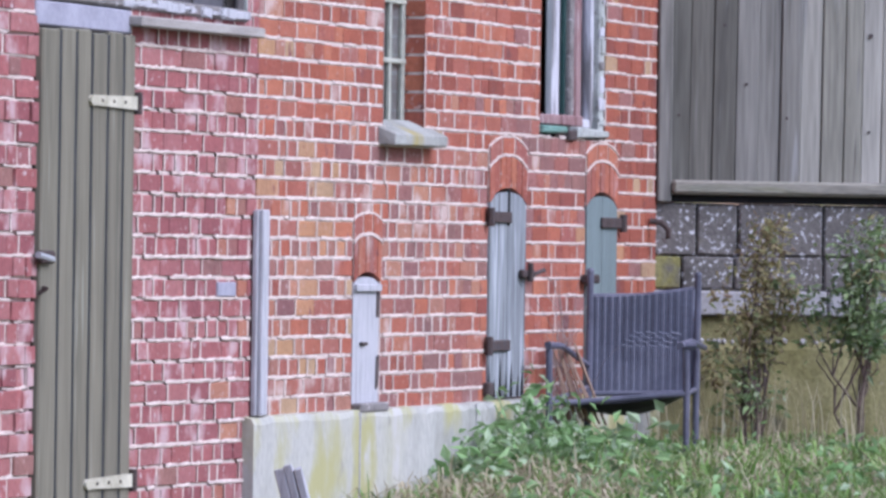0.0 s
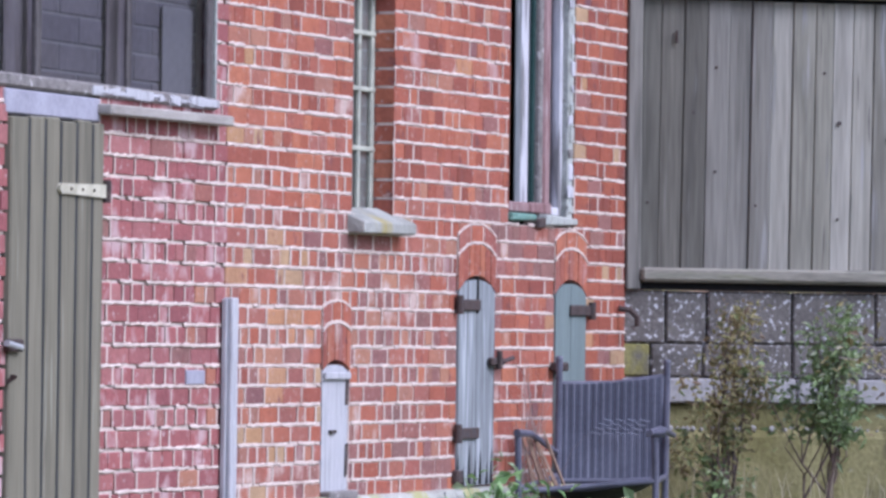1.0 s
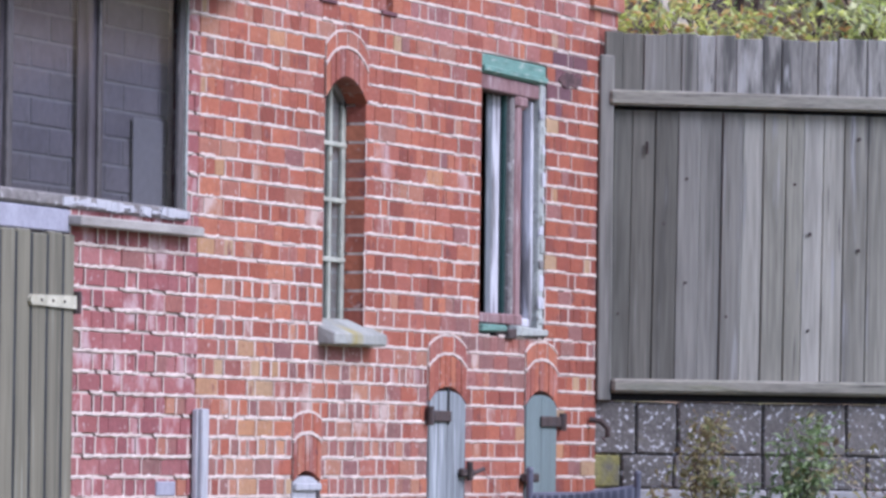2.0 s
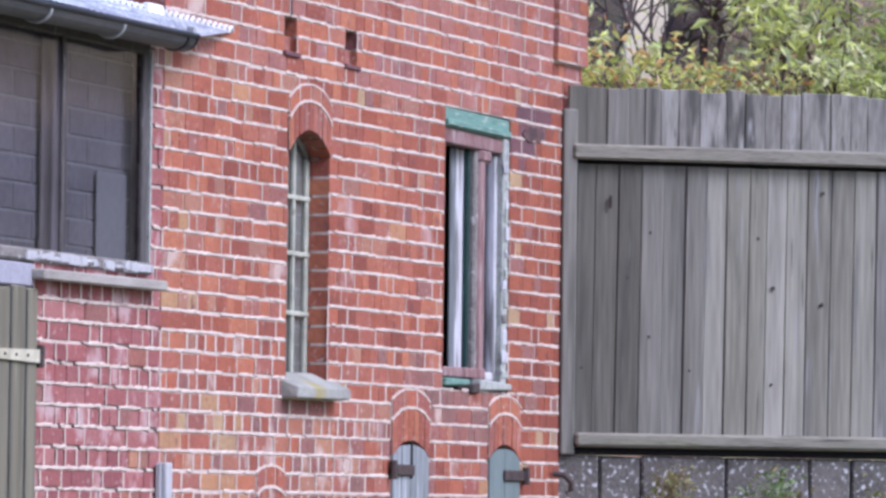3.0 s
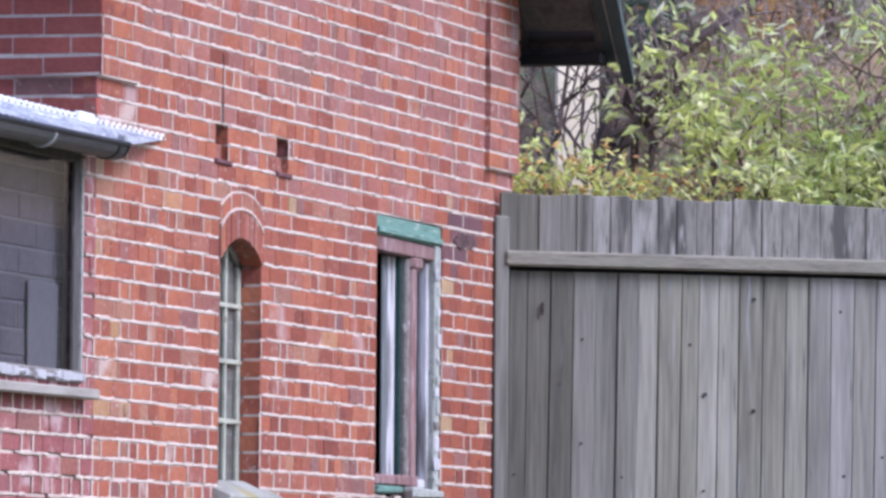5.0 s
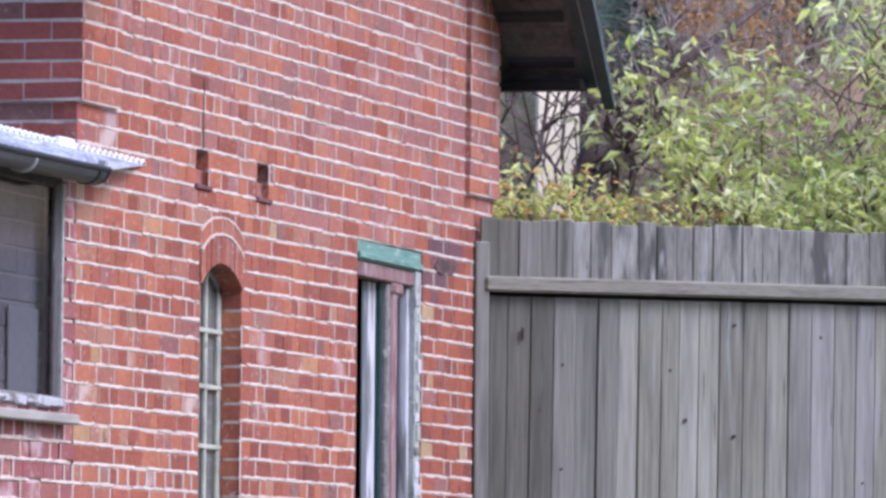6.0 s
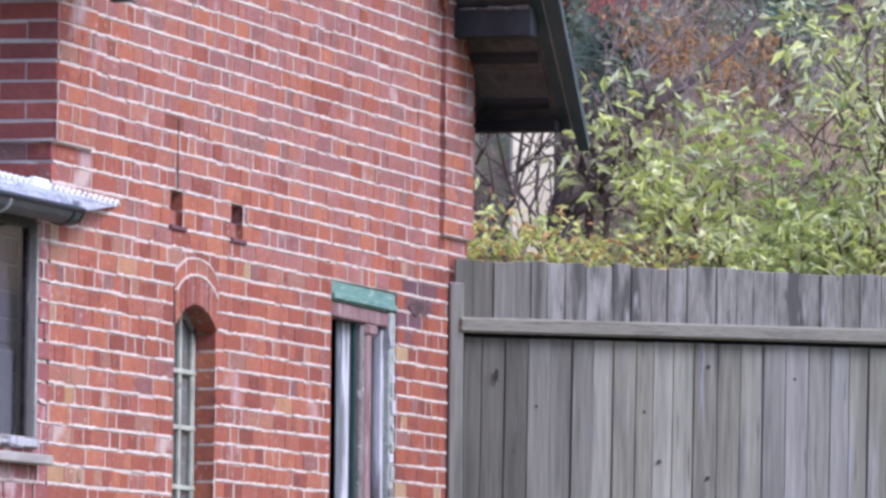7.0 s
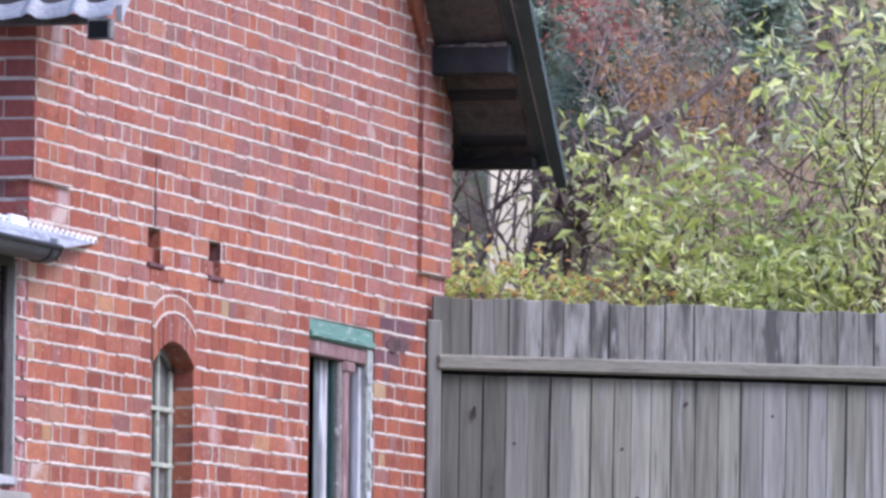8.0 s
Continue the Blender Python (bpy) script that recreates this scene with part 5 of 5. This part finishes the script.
def branchy(bm, base, tip, r, depth, tips, wander=0.12, fan=0.6):
    """A limb that wanders and forks; gathers the tips."""
    base, tip = Vector(base), Vector(tip)
    pts = [base]
    ln = (tip - base).length
    for i in range(1, 5):
        q = base.lerp(tip, i / 4)
        if i < 4:
            q += Vector((rng.gauss(0, 1), rng.gauss(0, 1), rng.gauss(0, 0.6))) * ln * wander * 0.4
        pts.append(q)
    tube_bm(pts, [r, r * 0.85, r * 0.7, r * 0.55, r * 0.35], 5, bm)
    tips.append(tuple(pts[-1]))
    tips.append(tuple(pts[3]))
    if depth:
        for _ in range(3):
            s = rng.choice(pts[1:4])
            d = (tip - base).normalized() + Vector((rng.gauss(0, fan), rng.gauss(0, fan), rng.gauss(0.1, 0.45)))
            branchy(bm, s, s + d.normalized() * ln * rng.uniform(0.4, 0.65), r * 0.55, depth - 1, tips, wander, fan)


def shrub(name, label, along, across, z0, height, width, material, count, size, stems=5, spread=0.09, stem_mat=None, depth=1, group="", spot_fn=None, narrow=0.45, r=0.008, fan=0.6):
    sp = spot_fn or spot
    s = thing(name, label, "shrub" if "tree" not in name else "tree", group=group)
    tips = []
    for i in range(stems):
        bm = bmesh.new()
        b = sp(along + rng.uniform(-0.1, 0.1), across + rng.uniform(-0.15, 0.15) * width)
        t = sp(along + rng.uniform(-0.25, 0.25) * width, across + (i / max(1, stems - 1) - 0.5) * width + rng.uniform(-0.06, 0.06))
        branchy(bm, (b[0], b[1], z0 - 0.05), (t[0], t[1], z0 + height * rng.uniform(0.72, 1.0)), r, depth, tips, 0.12, fan)
        part("stem", bm, stem_mat or M_bark, s)
    tips = [t for t in tips if t[2] > z0 + height * 0.25]
    v, f = leaves(tips, count, spread, size, narrow=narrow)
    tagged(pydata("foliage", v, f, material, s), kind="stuff")
    return s


# shrubs by the block wall
shrub("wall_shrub", "half-bare dull green shrub before the block wall", 29.35, 1.46, 0.33, 0.80, 0.10, M_shrub, 1500, 0.042, 6, 0.040, M_bark, group="shrubs by the wall", fan=0.28)
shrub("wall_shrub", "leafy green upright shrub before the block wall", 29.30, 1.93, 0.33, 0.84, 0.14, M_wallshrub, 1900, 0.044, 6, 0.042, M_bark, group="shrubs by the wall", fan=0.25)
shrub("wall_shrub", "leafy green upright shrub before the block wall", 29.2, 2.45, 0.33, 0.9, 0.25, M_shrub, 600, 0.05, 5, 0.07, M_twig, group="shrubs by the wall")
shrub("wall_shrub", "dense dark green low growth at the foot of a shrub", 29.33, 1.40, 0.33, 0.36, 0.08, M_wallshrub, 260, 0.05, 4, 0.045, M_bark, group="shrubs by the wall")
# bare reddish twigs against the wall by the chair
tw = thing("dry_twigs", "fine bare reddish twigs against the brick wall", "twigs")
for i in range(10):
    bm = bmesh.new()
    x = 4.02 + rng.uniform(-0.12, 0.12)
    branchy(bm, (x, -0.09, 0.30), (x + rng.uniform(-0.22, 0.05), -0.06, rng.uniform(0.75, 1.12)), 0.0028, 1, [], 0.08)
    part("twig", bm, M_twig, tw)

# broad-leaved weeds at the foot of the wall
SW = [(26.6, 0.18, 0.16), (26.9, 0.27, 0.26), (27.2, 0.36, 0.34), (27.3, 0.44, 0.36), (27.1, 0.48, 0.20), (27.2, 0.62, 0.18), (27.2, 0.76, 0.15), (27.3, 0.90, 0.10), (26.7, 0.05, 0.08), (27.0, 0.58, 0.13), (26.8, 0.42, 0.16), (26.5, -0.10, 0.06), (26.4, -0.25, 0.05)]
for a, c, h in SW:
    x, y = spot(a, c)
    y = min(y, -0.12)
    z = ground_z(x, y)
    w = thing("weed_clump", "lush green broad-leaved weed clump", "weed", group="weeds along the wall")
    tips = []
    bm = bmesh.new()
    for i in range(7):
        tube_bm([(x, y, z - 0.02), (x + rng.uniform(-0.12, 0.12), min(-0.06, y + rng.uniform(-0.12, 0.12)), z + h * rng.uniform(0.5, 1.0))], [0.005, 0.003], 5, bm)
        tips.append((x + rng.uniform(-0.12, 0.12), min(-0.09, y + rng.uniform(-0.15, 0.1)), z + h * rng.uniform(0.25, 1.0)))
    tagged(part("stalk", bm, M_weed, w), kind="stuff")
    v, f = leaves(tips, 62, 0.055, 0.078, 0.1, 0.5)
    pydata("foliage", v, f, M_weed, w)


def blades(count, a0, a1, c0, c1, hmin, hmax, width, lean_, material, name, label, keep=None):
    verts, faces = [], []
    while len(verts) < count * 5:
        a, c = rng.uniform(a0, a1), rng.uniform(c0, c1)
        x, y = spot(a, c)
        if (x > -0.1 and y > -0.07 and x < 6.2) or (keep and not keep(x, y)):
            continue
        if (x - 5.85) * 0.839 + y * 0.545 > -0.1:
            continue
        if noise.noise((x * 2.1, y * 2.1, 3)) < -0.15 and rng.random() < 0.7:
            continue
        z = ground_z(x, y) - 0.01
        h = rng.uniform(hmin, hmax)
        t = rng.uniform(0, 2 * math.pi)
        dx, dy = math.cos(t), math.sin(t)
        l = h * rng.uniform(0.1, lean_)
        w = width * rng.uniform(0.6, 1.3)
        n = len(verts)
        verts += [(x - dy * w, y + dx * w, z), (x + dy * w, y - dx * w, z), (x + dx * l * 0.4 - dy * w * 0.8, y + dy * l * 0.4 + dx * w * 0.8, z + h * 0.65),
                  (x + dx * l * 0.4 + dy * w * 0.8, y + dy * l * 0.4 - dx * w * 0.8, z + h * 0.65), (x + dx * l, y + dy * l, z + h * (1 - 0.3 * l / h))]
        faces += [(n, n + 1, n + 3, n + 2), (n + 2, n + 3, n + 4)]
    ob = pydata(name, verts, faces, material)
    return tagged(ob, label, "grass", kind="stuff")


blades(9500, 22.5, 30.0, -0.4, 3.2, 0.03, 0.11, 0.0055, 2.8, M_grass, "grass", "uneven green grass of the yard", lambda x, y: x > 1.0 or y < -1.5)
blades(8500, 22.5, 29.8, -0.6, 3.2, 0.03, 0.10, 0.0048, 5.0, M_straw, "dry_grass", "matted straw-coloured dead grass")
blades(260, 28.2, 29.6, 0.7, 2.6, 0.15, 0.45, 0.0025, 0.5, M_straw, "dry_stalks", "tall dry stalks by the wall")
blades(1100, 25.0, 28.6, -0.5, 2.6, 0.10, 0.20, 0.0060, 2.2, M_grass, "long_grass", "long arching grass blades among the weeds", lambda x, y: x > 0.6 or y < -1.2)
blades(900, 25.0, 28.6, -0.5, 2.6, 0.08, 0.16, 0.0048, 3.0, M_straw, "long_dry_grass", "long arching straw-coloured blades among the weeds", lambda x, y: x > 0.6 or y < -1.2)
blades(420, 25.2, 26.8, -0.45, 0.7, 0.10, 0.20, 0.0052, 3.0, M_straw, "pale_grass", "pale arching grass blades at the foot of the plinth", lambda x, y: x > 0.5)
# leafy herbs in the grass
hv, hf = [], []
for i in range(95):
    a, c = rng.uniform(24.5, 29.2), rng.uniform(0.2, 2.6)
    x, y = spot(a, c)
    if y > -0.25:
        continue
    v, f = leaves([(x, y, ground_z(x, y) + 0.06)], 10, 0.045, 0.070, 0.0, 0.5)
    n = len(hv)
    hv += v
    hf += [tuple(n + i for i in q) for q in f]
tagged(pydata("ground_herbs", hv, hf, M_weed), "low broad-leaved herbs in the grass", "herbs", kind="stuff")

# ---- bank behind the fence ----
BX, BY = 0.9668, 0.2555


def far(along, across):
    return (EYE[0] + along * BX + across * BY, EYE[1] + along * BY - across * BX)


def bank_z(a, c):
    low = 1.6 * (1 - smooth(0.25, 0.95, c)) * smooth(32.5, 34.5, a)
    return 1.0 - low + 2.0 * smooth(31.8, 33.5, a) + 0.42 * max(0.0, a - 33.0) * 1.0 + 0.25 * noise.noise((a * 0.8, c * 0.8, 9))


bb = bmesh.new()
al = [31.6 + 0.4 * i for i in range(40)] + [50, 60, 80]
cl = [-8 + 0.4 * i for i in range(46)]
bv = [[bb.verts.new((*far(a, c), bank_z(a, c))) for c in cl] for a in al]
for i in range(len(al) - 1):
    for j in range(len(cl) - 1):
        bb.faces.new((bv[i][j], bv[i + 1][j], bv[i + 1][j + 1], bv[i][j + 1]))
bank = mesh_ob("bank", bb, M_bank)
tagged(bank, "overgrown steep bank of brown soil and leaf litter", "bank", kind="structure")

beige = thing("neighbour_house", "pale beige rendered house wall glimpsed through branches", "house")
hx, hy = far(35.6, 0.385)
hb = bmesh.new()
box(hb, -0.15, 0.13, 0, 0.03, 0.5, 5.2, 0.004)
bmesh.ops.transform(hb, matrix=pose(hx, hy, 0, 0, 0, -42), verts=hb.verts)
part("wall", hb, M_beige, beige)

# light green shrubs just behind the fence
for a, c, z, h, w, mt, n, size in (
        (33.6, 1.12, 3.0, 1.15, 0.62, M_lime, 1000, 0.100), (33.5, 1.85, 2.9, 0.92, 0.6, M_green_leaf, 1000, 0.092), (33.4, 2.28, 2.95, 1.95, 0.34, M_lime, 900, 0.100),
        (33.2, 2.05, 3.0, 0.55, 0.5, M_lime, 520, 0.085), (33.2, 1.55, 3.0, 0.50, 0.5, M_lime, 420, 0.085), (34.2, 1.50, 3.1, 0.75, 0.9, M_green_leaf, 420, 0.075), (34.6, 2.1, 3.5, 1.0, 0.7, M_green_leaf, 380, 0.08),
        (33.4, 2.75, 2.9, 1.5, 0.8, M_lime, 700, 0.082), (33.9, 3.5, 2.9, 1.5, 0.9, M_lime, 500, 0.082), (33.5, -0.6, 2.8, 0.8, 0.9, M_autumn, 500, 0.07)):
    shrub("bank_shrub", "light green leafy shrub with thin dark stems on the bank" if mt is M_lime else "dull green leafy shrub with thin dark stems on the bank" if mt is M_green_leaf else "yellowing leafy shrub on the bank",
          a, c, z, h, w, mt, n, size, 6, 0.085, M_bark, 1, "shrubs on the bank", far, 0.36, 0.011)
for a, c, z, h, w, n, mt in ((33.0, 0.22, 3.0, 0.62, 0.45, 620, M_autumn), (33.1, 0.62, 3.0, 0.50, 0.40, 480, M_autumn), (33.15, 0.98, 3.0, 0.42, 0.4, 260, M_autumn), (33.1, 1.5, 3.0, 0.45, 0.7, 380, M_green_leaf), (33.2, -0.3, 3.0, 0.7, 0.6, 300, M_autumn)):
    shrub("low_shrub", "low shrub with yellow and green autumn leaves" if mt is M_autumn else "low shrub with dull green leaves", a, c, z, h, w, mt, n, 0.062, 6, 0.06, M_twig, 1, "low shrubs behind the fence", far, 0.45, 0.006)
# orange dead clumps and dull red shrub
for a, c, z, h, w, mt, n in ((35.8, 1.15, 4.45, 0.45, 0.26, M_rust, 520), (35.6, 1.52, 4.25, 0.50, 0.34, M_rust, 420), (36.2, 0.88, 4.85, 0.5, 0.34, M_redleaf, 620), (35.0, 1.45, 3.9, 0.35, 0.3, M_rust, 160), (36.4, 1.35, 4.7, 0.5, 0.5, M_dry_leaf, 420), (36.6, 2.1, 4.6, 0.8, 0.6, M_dry_leaf, 300)):
    shrub("dead_shrub", "withered orange-brown shrub on the bank" if mt is M_rust else "dull red-leaved shrub on the bank" if mt is M_redleaf else "dry brown shrub on the bank", a, c, z, h, w, mt, n, 0.05, 5, 0.05, M_twig, 1, "withered shrubs", far, 0.4, 0.006)


def conifer(along, across, z0, h, w, n):
    t = thing("conifer_tree", "blue-green conifer with drooping needled boughs", "tree", group="conifers on the bank")
    x, y = far(along, across)
    part("trunk", tube_bm([(x, y, z0 - 0.3), (x + 0.03, y, z0 + h * 0.3), (x, y, z0 + h * 0.7)], [0.03, 0.02, 0.006], 8), M_bark, t)
    verts, faces = [], []
    for i in range(n):
        f = rng.random() ** 0.8
        ang = rng.uniform(0, 2 * math.pi)
        L = w * (1.0 - 0.65 * f) * rng.uniform(0.35, 1.2)
        root = Vector((x, y, z0 + 0.1 + f * h * 0.9))
        d = Vector((math.cos(ang), math.sin(ang), -0.15))
        for k in range(34):
            s = rng.uniform(0.25, 1.0)
            p = root + d * (L * s) + Vector((rng.gauss(0, 0.03), rng.gauss(0, 0.03), rng.gauss(0, 0.03)))
            nd = (d * 0.6 + Vector((rng.gauss(0, 0.7), rng.gauss(0, 0.7), rng.gauss(0.2, 0.6)))).normalized()
            sd = nd.orthogonal().normalized() * 0.010
            l = rng.uniform(0.07, 0.15)
            m = len(verts)
            verts += [tuple(p - sd), tuple(p + sd), tuple(p + nd * l)]
            faces.append((m, m + 1, m + 2))
    tagged(pydata("needles", verts, faces, M_needle, t), kind="stuff")


for a, c, z, h, w, n in ((36.6, 0.90, 4.40, 0.75, 0.36, 75), (36.5, 1.82, 4.60, 0.95, 0.42, 80), (37.6, 1.30, 4.8, 1.2, 0.55, 90), (38.2, 2.3, 4.7, 1.9, 0.7, 150), (38.4, 0.6, 4.7, 1.6, 0.6, 100), (39.5, -0.3, 4.0, 3.0, 0.7, 160), (38.0, 3.2, 4.3, 2.8, 1.0, 240)):
    conifer(a, c, z, h, w, n)

# bare tangle of twigs and a fallen dark trunk
tangle = thing("bare_thicket", "tangle of bare grey-purple twigs on the bank", "thicket")
for i in range(120):
    a, c = rng.uniform(33.6, 37.0), rng.uniform(0.0, 2.9)
    x, y = far(a, c)
    z = bank_z(a, c)
    bm = bmesh.new()
    tx, ty = far(a + rng.uniform(-0.3, 0.3), c + rng.uniform(-0.5, 0.5))
    branchy(bm, (x, y, z - 0.1), (tx, ty, z + rng.uniform(0.35, 1.0)), 0.007, 2, [], 0.3)
    tagged(part("twig_spray", bm, M_twig, tangle), kind="stuff")
log = thing("fallen_trunk", "dark leaning tree trunk over the bank", "trunk")
pts = [(*far(34.8, 0.50), 3.45), (*far(35.0, 0.76), 4.15), (*far(35.0, 0.98), 4.33), (*far(35.0, 1.17), 4.46), (*far(35.05, 1.31), 4.57), (*far(35.2, 1.52), 4.74), (*far(35.3, 1.62), 4.90)]
part("bark", tube_bm(pts, [0.048, 0.042, 0.034, 0.029, 0.026, 0.020, 0.010], 9), M_bark, log)
for p0, p1, r in (((35.0, 1.0, 4.34), (35.1, 0.92, 4.62), 0.012), ((35.05, 1.31, 4.57), (35.2, 1.50, 4.42), 0.012), ((35.2, 1.5, 4.72), (35.3, 1.42, 5.02), 0.010)):
    bm = bmesh.new()
    branchy(bm, (*far(p0[0], p0[1]), p0[2]), (*far(p1[0], p1[1]), p1[2]), r, 1, [], 0.3)
    part("bough", bm, M_bark, log)
dt = thing("dead_tree", "dark leaning stump and limbs behind the eaves", "tree")
for p0, p1, r in (((33.9, 0.42, 3.2), (34.1, 0.62, 4.15), 0.06), ((33.9, 0.52, 3.3), (34.2, 0.85, 4.3), 0.045), ((33.6, 0.12, 3.2), (33.9, 0.32, 4.25), 0.022), ((33.6, 0.2, 3.3), (33.8, 0.42, 4.2), 0.016), ((33.7, 0.05, 3.3), (33.9, 0.16, 4.3), 0.014), ((34.0, 0.62, 3.4), (34.3, 0.80, 4.25), 0.030), ((34.0, 0.70, 3.4), (34.2, 0.72, 4.4), 0.03), ((33.9, 0.30, 3.3), (34.1, 0.40, 4.35), 0.012), ((33.9, 0.22, 3.4), (34.0, 0.10, 4.3), 0.012), ((33.8, 0.36, 3.5), (34.0, 0.26, 4.4), 0.010), ((34.1, 0.50, 3.5), (34.3, 0.45, 4.4), 0.014)):
    bm = bmesh.new()
    branchy(bm, (*far(p0[0], p0[1]), p0[2]), (*far(p1[0], p1[1]), p1[2]), r, 2 if r < 0.05 else 1, [], 0.25)
    part("limb", bm, M_bark, dt)

# leaf litter and low green on the bank
lv, lf = [], []
for kind_ in range(2):
    spots = []
    for i in range(420):
        a, c = rng.uniform(33.2, 39.0), rng.uniform(-0.3, 3.6)
        spots.append((*far(a, c), bank_z(a, c) + 0.04))
    v, f = leaves(spots, 4600 if kind_ == 0 else 4600, 0.12, 0.065)
    tagged(pydata("leaf_litter" if kind_ == 0 else "bank_herbs", v, f, M_dry_leaf if kind_ == 0 else M_shrub), "brown leaf litter on the bank" if kind_ == 0 else "low dull green herbs on the bank", "leaves", kind="stuff")
